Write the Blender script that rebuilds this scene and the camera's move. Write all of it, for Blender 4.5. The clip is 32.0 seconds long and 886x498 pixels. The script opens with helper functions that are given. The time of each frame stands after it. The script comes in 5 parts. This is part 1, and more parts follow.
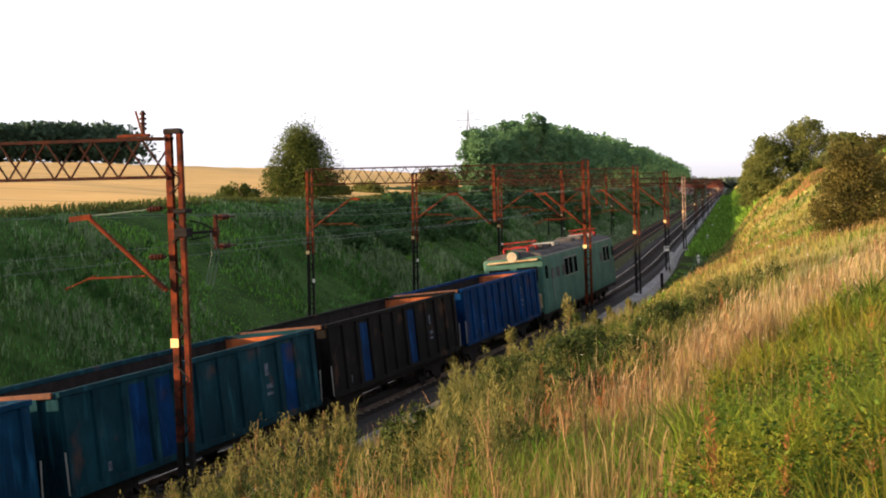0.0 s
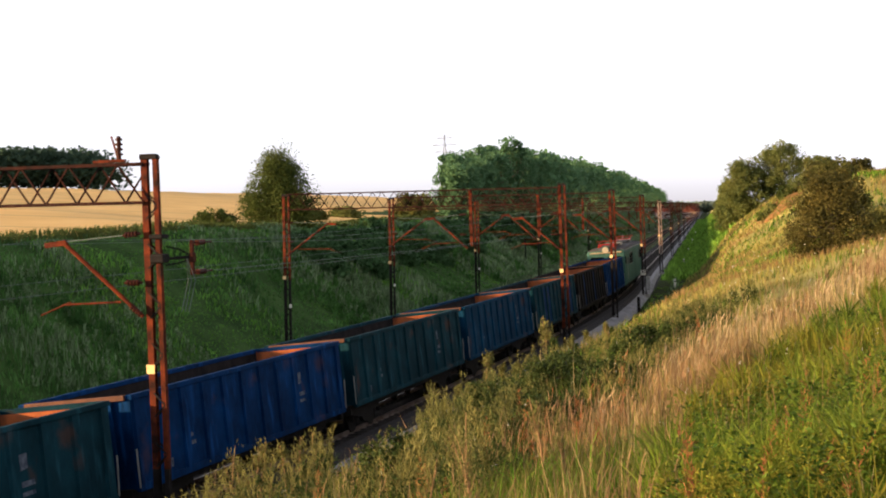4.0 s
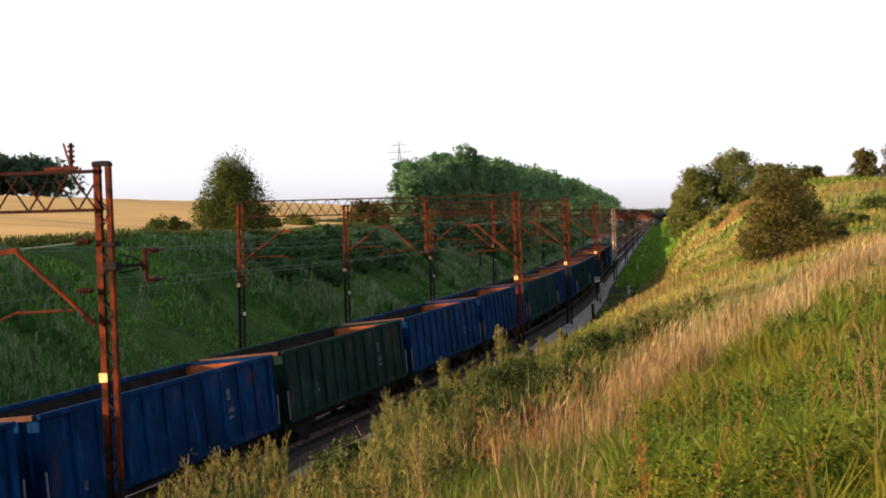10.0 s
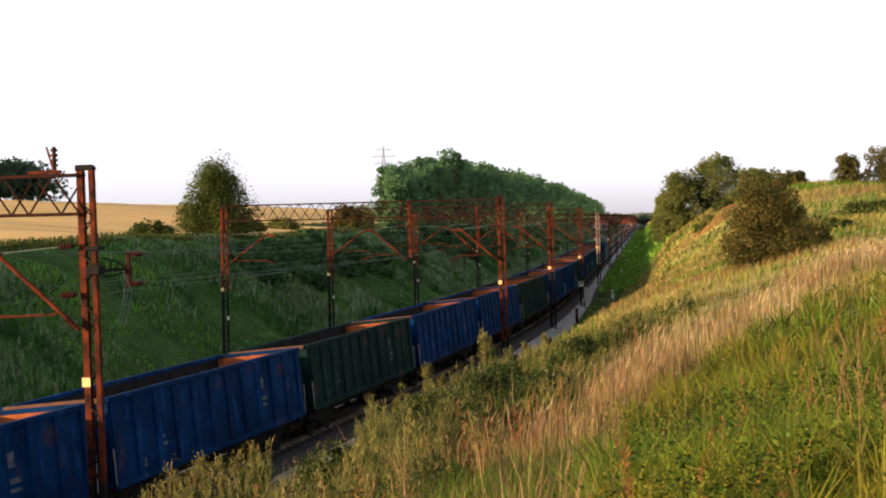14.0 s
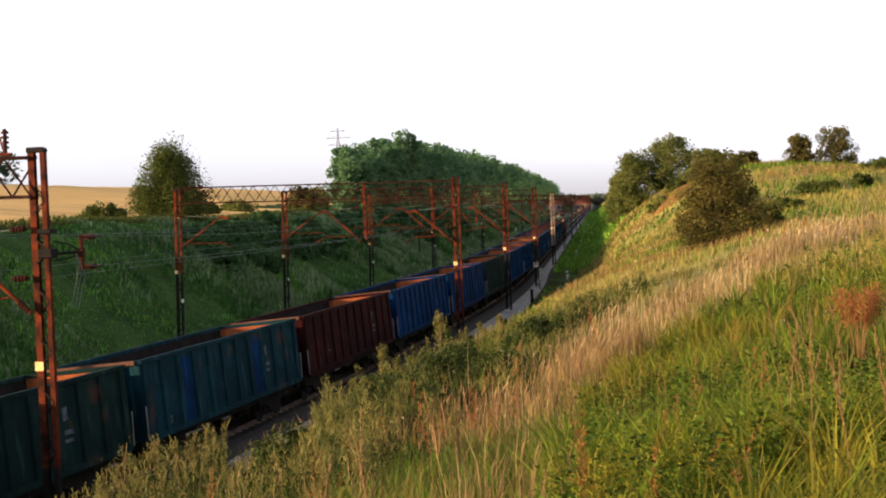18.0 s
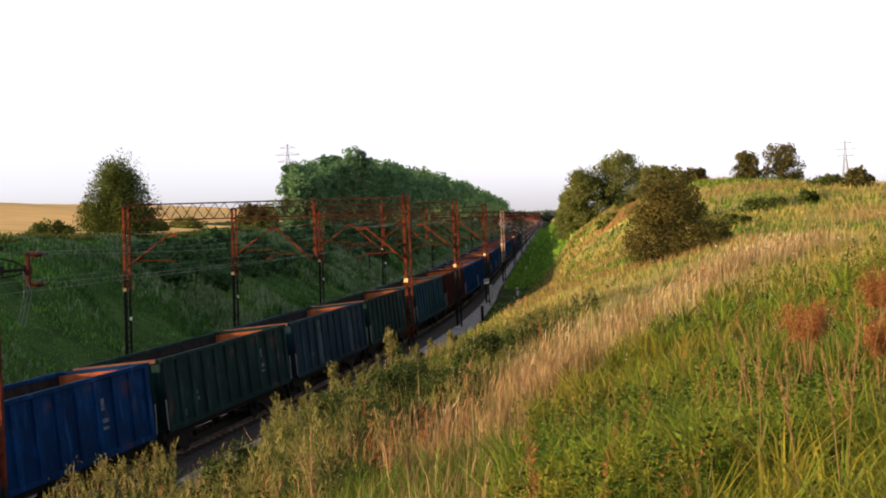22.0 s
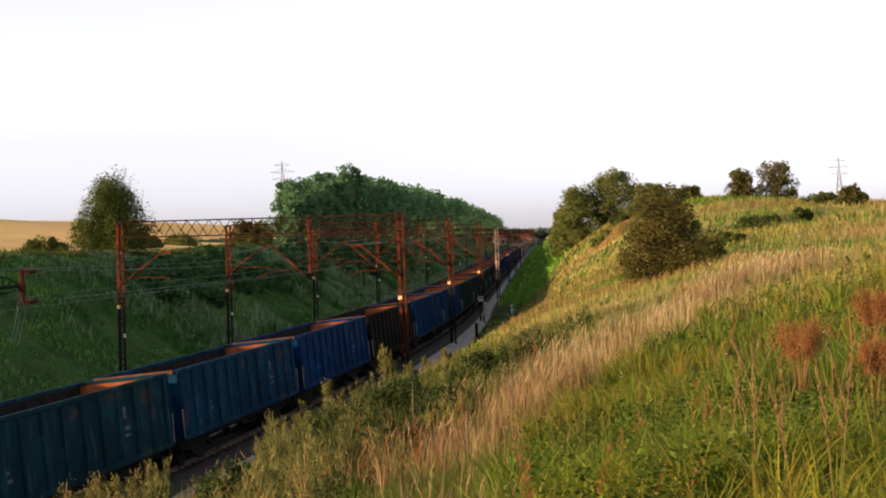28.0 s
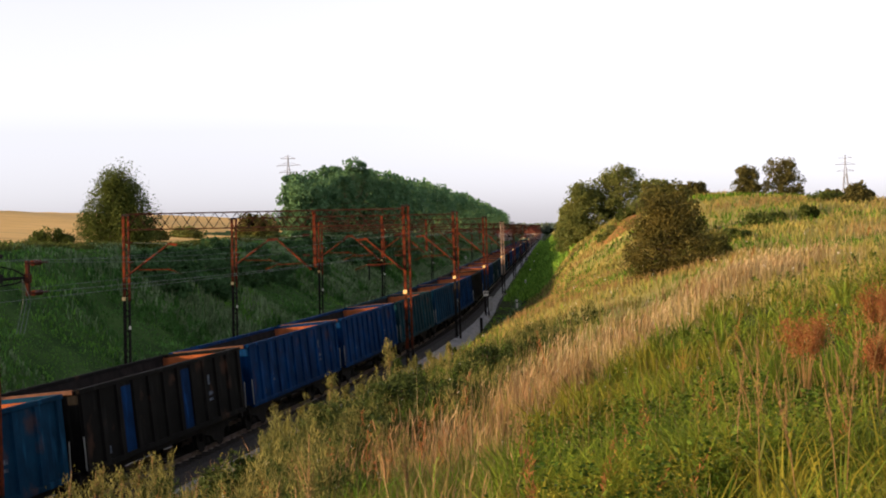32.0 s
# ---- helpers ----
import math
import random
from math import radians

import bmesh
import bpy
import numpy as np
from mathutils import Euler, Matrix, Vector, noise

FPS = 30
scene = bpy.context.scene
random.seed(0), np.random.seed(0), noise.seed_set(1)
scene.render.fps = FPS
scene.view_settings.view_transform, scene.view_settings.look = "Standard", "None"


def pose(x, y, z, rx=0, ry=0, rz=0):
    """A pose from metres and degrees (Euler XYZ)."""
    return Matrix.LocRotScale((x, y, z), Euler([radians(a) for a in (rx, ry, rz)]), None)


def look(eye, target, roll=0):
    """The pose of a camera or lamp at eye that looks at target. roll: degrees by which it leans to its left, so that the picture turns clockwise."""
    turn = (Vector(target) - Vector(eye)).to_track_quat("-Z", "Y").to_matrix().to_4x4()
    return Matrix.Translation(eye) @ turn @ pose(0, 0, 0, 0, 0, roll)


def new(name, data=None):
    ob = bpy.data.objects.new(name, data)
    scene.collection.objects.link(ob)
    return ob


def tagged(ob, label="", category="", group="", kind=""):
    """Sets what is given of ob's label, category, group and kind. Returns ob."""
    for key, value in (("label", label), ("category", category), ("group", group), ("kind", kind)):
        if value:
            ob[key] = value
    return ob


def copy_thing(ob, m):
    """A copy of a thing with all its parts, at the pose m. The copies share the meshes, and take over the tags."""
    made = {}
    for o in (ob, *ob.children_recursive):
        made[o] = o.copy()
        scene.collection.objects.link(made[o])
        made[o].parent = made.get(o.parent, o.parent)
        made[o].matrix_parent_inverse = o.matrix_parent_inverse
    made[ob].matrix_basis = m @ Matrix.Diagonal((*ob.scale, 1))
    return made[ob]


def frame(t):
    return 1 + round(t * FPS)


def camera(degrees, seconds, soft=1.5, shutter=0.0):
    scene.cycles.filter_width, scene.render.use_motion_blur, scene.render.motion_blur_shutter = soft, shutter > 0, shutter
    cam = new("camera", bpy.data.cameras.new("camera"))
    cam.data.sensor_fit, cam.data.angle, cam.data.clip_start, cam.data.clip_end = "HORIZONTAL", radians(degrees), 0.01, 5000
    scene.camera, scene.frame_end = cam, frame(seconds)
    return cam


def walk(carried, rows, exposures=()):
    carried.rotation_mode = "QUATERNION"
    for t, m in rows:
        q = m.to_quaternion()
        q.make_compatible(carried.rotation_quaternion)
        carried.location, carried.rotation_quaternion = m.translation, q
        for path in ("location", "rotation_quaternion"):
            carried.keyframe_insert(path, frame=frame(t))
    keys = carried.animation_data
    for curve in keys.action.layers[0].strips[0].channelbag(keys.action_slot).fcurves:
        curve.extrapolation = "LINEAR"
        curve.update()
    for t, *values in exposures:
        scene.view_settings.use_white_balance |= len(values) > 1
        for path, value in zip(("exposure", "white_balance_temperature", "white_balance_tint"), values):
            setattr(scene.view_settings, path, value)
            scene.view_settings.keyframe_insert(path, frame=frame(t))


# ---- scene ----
EYE = (0.0, 0.0, 7.22)
cam = camera(34.0, 32.0, soft=2.0)
PATH = [
    (0, 87.677, 1.876, 11.277), (0.5, 87.728, 1.681, 11.038), (1, 87.799, 1.863, 10.859), (1.5, 87.902, 2.065, 10.652),
    (2, 88.058, 1.979, 10.717), (2.5, 88.100, 1.985, 10.747), (3, 88.137, 2.115, 10.705), (3.5, 88.378, 2.066, 10.576),
    (5.5, 88.898, 2.330, 9.692), (6, 88.884, 2.437, 9.620), (6.5, 88.661, 2.371, 9.416), (7, 88.514, 2.196, 9.257),
    (7.5, 88.521, 2.128, 9.315), (8, 88.774, 1.985, 9.444), (8.5, 88.818, 1.889, 9.394), (9, 88.844, 2.064, 9.148),
    (9.5, 88.877, 2.201, 8.945), (10, 88.846, 2.077, 8.568), (10.5, 88.897, 2.041, 8.810), (11, 88.971, 2.379, 8.692),
    (11.5, 89.034, 2.490, 8.935), (12, 88.676, 2.176, 8.838), (12.5, 88.595, 2.393, 9.010), (13, 88.481, 2.096, 8.592),
    (13.5, 88.745, 2.038, 7.925), (15.5, 89.200, 1.995, 8.015), (16, 89.084, 2.004, 7.739), (16.5, 89.035, 1.824, 7.220),
    (17, 88.851, 1.990, 6.821), (17.5, 88.415, 2.337, 6.379), (18, 88.195, 2.243, 6.162), (18.5, 88.336, 2.067, 5.988),
    (19, 88.372, 2.086, 5.536), (19.5, 88.309, 2.061, 5.351), (20, 88.267, 1.896, 5.255), (20.5, 88.318, 1.905, 5.088),
    (21, 88.377, 2.060, 4.708), (21.5, 88.518, 2.189, 4.441), (22, 88.781, 2.307, 4.192), (22.5, 89.123, 2.250, 4.030),
    (23, 89.329, 2.389, 3.368), (23.5, 89.578, 2.183, 4.044), (24, 89.457, 2.335, 4.098), (24.5, 89.419, 2.110, 4.170),
    (25, 89.428, 1.759, 4.053), (25.5, 89.377, 1.758, 4.037), (27.5, 89.566, 2.254, 3.936), (28, 89.458, 2.235, 3.969),
    (28.5, 89.354, 2.079, 3.906), (29, 89.139, 2.141, 3.798), (29.5, 89.168, 2.000, 3.850), (30, 88.961, 2.106, 3.991),
    (30.5, 89.082, 1.995, 4.095), (31, 89.100, 2.037, 4.088), (31.5, 89.180, 2.069, 4.229), (32, 89.245, 1.822, 4.189),
]

walk(cam, [(t, pose(*EYE, rx, ry, rz)) for t, rx, ry, rz in PATH], exposures=[(0, 1.68), (3.5, 1.58), (6, 1.46), (10, 1.42), (24, 1.33), (28, 1.25), (32, 1.22)])

# ---- world, sun ----
SUN_AZ = radians(68)      # the sunlight travels this far to the right of +y
SUN_EL = radians(7.5)
world = bpy.data.worlds.new("sky")
scene.world = world
world.use_nodes = True
wn = world.node_tree.nodes
sky = wn.new("ShaderNodeTexSky")
sky.sky_type = "NISHITA"
sky.sun_disc = False
sky.sun_elevation = SUN_EL
sky.sun_rotation = math.pi + SUN_AZ
sky.air_density, sky.dust_density, sky.ozone_density = 0.8, 0.4, 2.0
bg = wn["Background"]
bg.inputs["Strength"].default_value = 0.126
# thin evening haze pales the sky
pale = wn.new("ShaderNodeHueSaturation")
pale.inputs["Saturation"].default_value = 0.1
tint = wn.new("ShaderNodeMix")
tint.data_type, tint.blend_type = "RGBA", "MULTIPLY"
tint.inputs[0].default_value = 1.0
tint.inputs[7].default_value = (0.99, 0.98, 1.07, 1)
world.node_tree.links.new(sky.outputs[0], pale.inputs["Color"])
world.node_tree.links.new(pale.outputs[0], tint.inputs[6])
# the haze lies thickest at the horizon and dims it towards lavender
sky_way, sky_part, haze = wn.new("ShaderNodeTexCoord"), wn.new("ShaderNodeSeparateXYZ"), wn.new("ShaderNodeValToRGB")
for at, colour in ((0.03, (0.96, 0.94, 0.945, 1)), (0.085, (1.18, 1.16, 1.15, 1))):
    haze.color_ramp.elements.new(at).color = colour
haze.color_ramp.elements[0].color = (0.79, 0.765, 0.78, 1)
haze.color_ramp.elements[-1].color = (1.18, 1.16, 1.14, 1)
veil = wn.new("ShaderNodeMix")
veil.data_type, veil.blend_type = "RGBA", "MULTIPLY"
veil.inputs[0].default_value = 1.0
world.node_tree.links.new(sky_way.outputs["Generated"], sky_part.inputs[0])
world.node_tree.links.new(sky_part.outputs["Z"], haze.inputs["Fac"])
world.node_tree.links.new(tint.outputs[2], veil.inputs[6])
world.node_tree.links.new(haze.outputs["Color"], veil.inputs[7])
world.node_tree.links.new(veil.outputs[2], bg.inputs["Color"])

sun = new("sun", bpy.data.lights.new("sun", "SUN"))
sun.data.energy = 5.0
sun.data.angle = radians(0.6)
sun.data.color = (1.0, 0.66, 0.37)
sun.matrix_world = look((0, 0, 0), (math.sin(SUN_AZ) * math.cos(SUN_EL), math.cos(SUN_AZ) * math.cos(SUN_EL), -math.sin(SUN_EL)))

# ---- plan: the line runs straight along +y past S = 0 and on a wide left-hand bend before it ----
X0, Y1, RAD = -7.886, 138.28, 858.0


def on_line(s, o=0.0):
    """The place s metres along the near track and o metres to its right, and the heading's turn."""
    if s >= 0:
        return X0 + o, Y1 + s, 0.0
    a = -s / RAD
    return X0 - RAD + (RAD + o) * math.cos(a), Y1 - (RAD + o) * math.sin(a), -a


def cant(s):
    """The bend's superelevation in radians: the right-hand rail lies higher."""
    return radians(4.8) * min(1.0, max(0.0, (15.0 - s) / 55.0))


def bend_shift(s):
    """The canted track lies a little to the outside of the line."""
    return 0.27 * cant(s) / radians(4.8)


def train_pose(s):
    x, y, a = on_line(s, bend_shift(s))
    return pose(x, y, -0.1 * cant(s) / radians(4.8), 0, -math.degrees(cant(s)), math.degrees(a))


def line_pose(s, o=0.0, z=0.0):
    x, y, a = on_line(s, o)
    return pose(x, y, z, 0, 0, math.degrees(a))


def to_line(x, y):
    """s and o of places, as arrays."""
    x, y = np.asarray(x, float), np.asarray(y, float)
    dx, dy = x - (X0 - RAD), y - Y1
    a = np.arctan2(-dy, dx)
    s = np.where(y >= Y1, y - Y1, -a * RAD)
    o = np.where(y >= Y1, x - X0, np.hypot(dx, dy) - RAD)
    return s, o


def wave(x, y, scale, seed=0.0):
    """A cheap smooth unevenness in -1 to 1."""
    x, y = x / scale + seed * 3.1, y / scale - seed * 1.7
    return (np.sin(x + 1.3 * np.sin(y * 0.7 + seed)) + np.sin(y * 1.1 + 1.7 * np.sin(x * 0.6)) + np.sin((x + y) * 0.73 + seed)) / 3


def cess_edge(s):
    """Where the grass begins beside the near track: it creeps in further along."""
    return np.interp(s, [-60, -20, 10, 70], [3.25, 2.65, 2.5, 2.45])


def mound_z(x, y):
    """A heap of dug earth on the crest of the bank."""
    return 0.95 * np.exp(-(((x - 5.5) / 1.6) ** 2) - ((y - 112) / 6.0) ** 2)


def ground_z(x, y):
    x, y = np.asarray(x, float), np.asarray(y, float)
    s, o = to_line(x, y)
    # the cutting: bed, slopes, banks
    left = np.interp(-o, [0, 13.6, 14.6, 25.0, 27.0, 60, 110, 160, 260, 420, 900, 3000], [-.35, -.38, -.1, 6.3, 6.75, 9.6, 14.4, 16.0, 16.2, 15, 11, 5])
    back = np.clip((y - 75) / 90, 0, 1)
    shift = 1.0 * back * back * (3 - 2 * back)
    right = np.interp(o - np.clip((o - 3.6) / 3, 0, 1) * shift, [0, 3.6, 4.6, 5.2, 9.6, 13.5, 18.8, 22, 30, 60, 200, 900, 3000], [-.35, -.4, -.55, -.3, 3.1, 4.35, 5.55, 5.85, 6.2, 6.6, 6.6, 6, 4])
    z = np.where(o < 0, left, right)
    hill = 3.5 * np.exp(-(((x - 12) / 14) ** 2 + ((y - 120) / 32) ** 2)) + 1.1 * np.exp(-(((x - 27) / 14) ** 2 + ((y - 85) / 22) ** 2))
    mound = mound_z(x, y)
    up = np.clip((y - 85) / 70, 0, 1)
    ridge = 1.8 * up * up * (3 - 2 * up) * np.clip((600 - y) / 300, 0, 1) * np.exp(-((o - 12.5) / 5.0) ** 2) * np.clip((o - 5) / 4, 0, 1)
    rough = wave(x, y, 3.1) * 0.10 + wave(x, y, 11.0, 2) * 0.22
    keep = np.clip((np.abs(o + 5.2) - 10.2) / 5, 0, 1)
    far = np.clip((np.hypot(x, y) - 500) / 1500, 0, 1)
    z = z + ridge + (hill + mound) * np.clip((o - 8) / 8, 0, 1) + rough * keep
    return z * (1 - far) + far * np.where(np.abs(o + 5) < 14, z, np.minimum(z, 6.0))


# ---- materials ----
def material(name, base, rough=0.8, metal=0.0, dark=None, scale=6.0, bump=0.0, fine=40.0, island=0.0, trans=0.0, object_random=0.0, gloss=0.03):
    m = bpy.data.materials.new(name)
    m.use_nodes = True
    nt = m.node_tree
    b = nt.nodes["Principled BSDF"]
    b.inputs["Roughness"].default_value = rough
    b.inputs["Metallic"].default_value = metal
    b.inputs["Specular IOR Level"].default_value = gloss
    if dark is None:
        dark = tuple(c * 0.55 for c in base)
    tc = nt.nodes.new("ShaderNodeTexCoord")
    n1 = nt.nodes.new("ShaderNodeTexNoise")
    n1.inputs["Scale"].default_value = scale
    n1.inputs["Detail"].default_value = 5
    n1.inputs["Roughness"].default_value = 0.65
    nt.links.new(tc.outputs["Object"], n1.inputs["Vector"])
    ramp = nt.nodes.new("ShaderNodeValToRGB")
    ramp.color_ramp.elements[0].position, ramp.color_ramp.elements[1].position = 0.35, 0.7
    ramp.color_ramp.elements[0].color = (*dark, 1)
    ramp.color_ramp.elements[1].color = (*base, 1)
    nt.links.new(n1.outputs["Fac"], ramp.inputs["Fac"])
    col = ramp.outputs["Color"]
    if island or object_random:
        src = nt.nodes.new("ShaderNodeNewGeometry").outputs["Random Per Island"] if island else nt.nodes.new("ShaderNodeObjectInfo").outputs["Random"]
        hsv = nt.nodes.new("ShaderNodeHueSaturation")
        mr = nt.nodes.new("ShaderNodeMapRange")
        k = island or object_random
        mr.inputs["To Min"].default_value, mr.inputs["To Max"].default_value = 1 - k, 1 + k
        nt.links.new(src, mr.inputs["Value"])
        nt.links.new(mr.outputs[0], hsv.inputs["Value"])
        nt.links.new(col, hsv.inputs["Color"])
        col = hsv.outputs["Color"]
    nt.links.new(col, b.inputs["Base Color"])
    if bump:
        n2 = nt.nodes.new("ShaderNodeTexNoise")
        n2.inputs["Scale"].default_value = fine
        n2.inputs["Detail"].default_value = 3
        nt.links.new(tc.outputs["Object"], n2.inputs["Vector"])
        bp = nt.nodes.new("ShaderNodeBump")
        bp.inputs["Strength"].default_value = bump
        bp.inputs["Distance"].default_value = 0.02
        nt.links.new(n2.outputs["Fac"], bp.inputs["Height"])
        nt.links.new(bp.outputs[0], b.inputs["Normal"])
    if trans:
        tr = nt.nodes.new("ShaderNodeBsdfTranslucent")
        nt.links.new(col, tr.inputs["Color"])
        mix = nt.nodes.new("ShaderNodeMixShader")
        mix.inputs[0].default_value = trans
        nt.links.new(b.outputs[0], mix.inputs[1])
        nt.links.new(tr.outputs[0], mix.inputs[2])
        nt.links.new(mix.outputs[0], nt.nodes["Material Output"].inputs["Surface"])
    return m


# the near soil is darkened: shade in the gaps between tufts, put into its colour
M_MEADOW = material("meadow_soil", (0.045, 0.06, 0.017), 0.95, dark=(0.018, 0.028, 0.008), scale=0.6, bump=0.4, fine=12)
M_DRY_MEADOW = material("dry_meadow_soil", (0.30, 0.26, 0.085), 0.95, dark=(0.19, 0.185, 0.055), scale=0.25, bump=0.4, fine=9)
M_SLOPE_SOIL = material("slope_undergrowth", (0.05, 0.10, 0.025), 0.95, dark=(0.018, 0.042, 0.011), scale=0.35, bump=0.4, fine=9)
M_FIELD = material("ripe_grain", (0.8, 0.52, 0.2), 0.9, dark=(0.68, 0.42, 0.15), scale=0.12, bump=0.5, fine=8)
M_SOIL = material("sandy_soil", (0.24, 0.10, 0.042), 0.95, dark=(0.09, 0.08, 0.028), scale=1.6, bump=0.8, fine=6)
nt = M_FIELD.node_tree
wave_node, mapping = nt.nodes.new("ShaderNodeTexWave"), nt.nodes.new("ShaderNodeMapping")
mapping.inputs["Rotation"].default_value = (0, 0, radians(68))
nt.links.new(nt.nodes.new("ShaderNodeTexCoord").outputs["Object"], mapping.inputs["Vector"])
nt.links.new(mapping.outputs[0], wave_node.inputs["Vector"])
wave_node.inputs["Scale"].default_value, wave_node.inputs["Distortion"].default_value = 0.018, 1.5
wave_node.inputs["Detail Scale"].default_value = 0.3
line, blend = nt.nodes.new("ShaderNodeMapRange"), nt.nodes.new("ShaderNodeMix")
line.inputs["From Min"].default_value, line.inputs["From Max"].default_value, line.inputs["To Max"].default_value = 0.95, 0.995, 0.4
blend.data_type = "RGBA"
blend.inputs[7].default_value = (0.30, 0.19, 0.07, 1)
field_base = nt.nodes["Principled BSDF"].inputs["Base Color"]
nt.links.new(field_base.links[0].from_socket, blend.inputs[6])
nt.links.new(wave_node.outputs["Fac"], line.inputs["Value"])
nt.links.new(line.outputs[0], blend.inputs[0])
nt.links.new(blend.outputs[2], field_base)
M_CESS = material("pale_gravel", (0.36, 0.36, 0.375), 0.95, dark=(0.17, 0.17, 0.175), scale=1.3, bump=0.5, fine=20)
M_OLD_BALLAST = material("old_ballast", (0.08, 0.075, 0.04), 0.95, dark=(0.04, 0.05, 0.02), scale=5, bump=0.8, fine=25)
M_RUSTY_RAIL = material("rusty_rail", (0.24, 0.11, 0.07), 0.7, 0.3, dark=(0.12, 0.06, 0.04), scale=3)
M_GREYBOARD = material("grey_board", (0.45, 0.45, 0.44), 0.8, scale=3)
M_BALLAST = material("ballast_stone", (0.07, 0.067, 0.067), 0.95, dark=(0.022, 0.021, 0.021), scale=14, bump=0.8, fine=25)
# much darker than M_CONCRETE, along the whole line
M_SLEEPER = material("dark_sleeper_concrete", (0.06, 0.054, 0.05), 0.95, dark=(0.024, 0.022, 0.02), scale=4, bump=0.3)
M_STEEL = material("rail_steel", (0.3, 0.25, 0.22), 0.4, 0.7, dark=(0.1, 0.06, 0.04), scale=3)
M_CONCRETE = material("concrete", (0.38, 0.36, 0.33), 0.9, dark=(0.2, 0.19, 0.17), scale=4, bump=0.3)
M_RUST = material("red_oxide_steel", (0.145, 0.03, 0.011), 0.75, 0.0, dark=(0.018, 0.009, 0.007), scale=2.6, bump=0.25, fine=30)
M_TRUSS = material("dark_rust_steel", (0.04, 0.0135, 0.009), 0.8, 0.0, dark=(0.014, 0.008, 0.007), scale=4.5, bump=0.25, fine=30)
# black steel parts, and the shade painted on the portal posts' feet
M_BLACK = material("black_steel_and_foot_shade", (0.02, 0.018, 0.017), 0.7, 0.0, scale=3, bump=0.2)
# paler colour for the right post of a single portal
M_PALE_POST = material("pale_post_colour", (0.42, 0.33, 0.27), 0.8, dark=(0.16, 0.09, 0.06), scale=2.2, bump=0.3)
M_WHITE = material("white_enamel", (0.8, 0.78, 0.72), 0.4, dark=(0.6, 0.56, 0.5), scale=5)
M_MARKER = material("yellowed_enamel", (0.8, 0.58, 0.27), 0.4, dark=(0.62, 0.42, 0.18), scale=5)
M_WIRE = material("weathered_copper_wire", (0.15, 0.19, 0.16), 0.5, 0.2, dark=(0.09, 0.11, 0.1), scale=1)
M_INSUL = material("brown_porcelain", (0.055, 0.02, 0.014), 0.25, scale=3)
M_GREEN_LEAF = material("leaf_green", (0.095, 0.12, 0.028), 0.6, dark=(0.042, 0.062, 0.016), scale=0.4, island=0.3, trans=0.28)
M_DARK_LEAF = material("leaf_dark_green", (0.075, 0.15, 0.058), 0.6, dark=(0.045, 0.10, 0.04), scale=0.15, island=0.22, trans=0.3)
M_OLIVE_LEAF = material("leaf_olive", (0.125, 0.12, 0.03), 0.6, dark=(0.05, 0.058, 0.017), scale=0.8, island=0.2, trans=0.28)
M_BRAMBLE = material("bramble_leaf", (0.135, 0.11, 0.028), 0.6, dark=(0.035, 0.038, 0.012), scale=0.9, island=0.35, trans=0.22)
M_WOOD_LEAF = material("wood_leaf", (0.10, 0.19, 0.085), 0.6, dark=(0.065, 0.135, 0.065), scale=0.12, island=0.2, trans=0.3)
M_HILL_LEAF = material("browning_leaf", (0.13, 0.115, 0.035), 0.6, dark=(0.06, 0.06, 0.02), scale=0.8, island=0.3, trans=0.28)
M_SHRUB = material("shrub_leaf", (0.068, 0.09, 0.026), 0.6, dark=(0.024, 0.04, 0.011), scale=2.0, island=0.35, trans=0.22)
M_BARK = material("bark", (0.11, 0.085, 0.06), 0.95, scale=5, bump=0.5, fine=18)


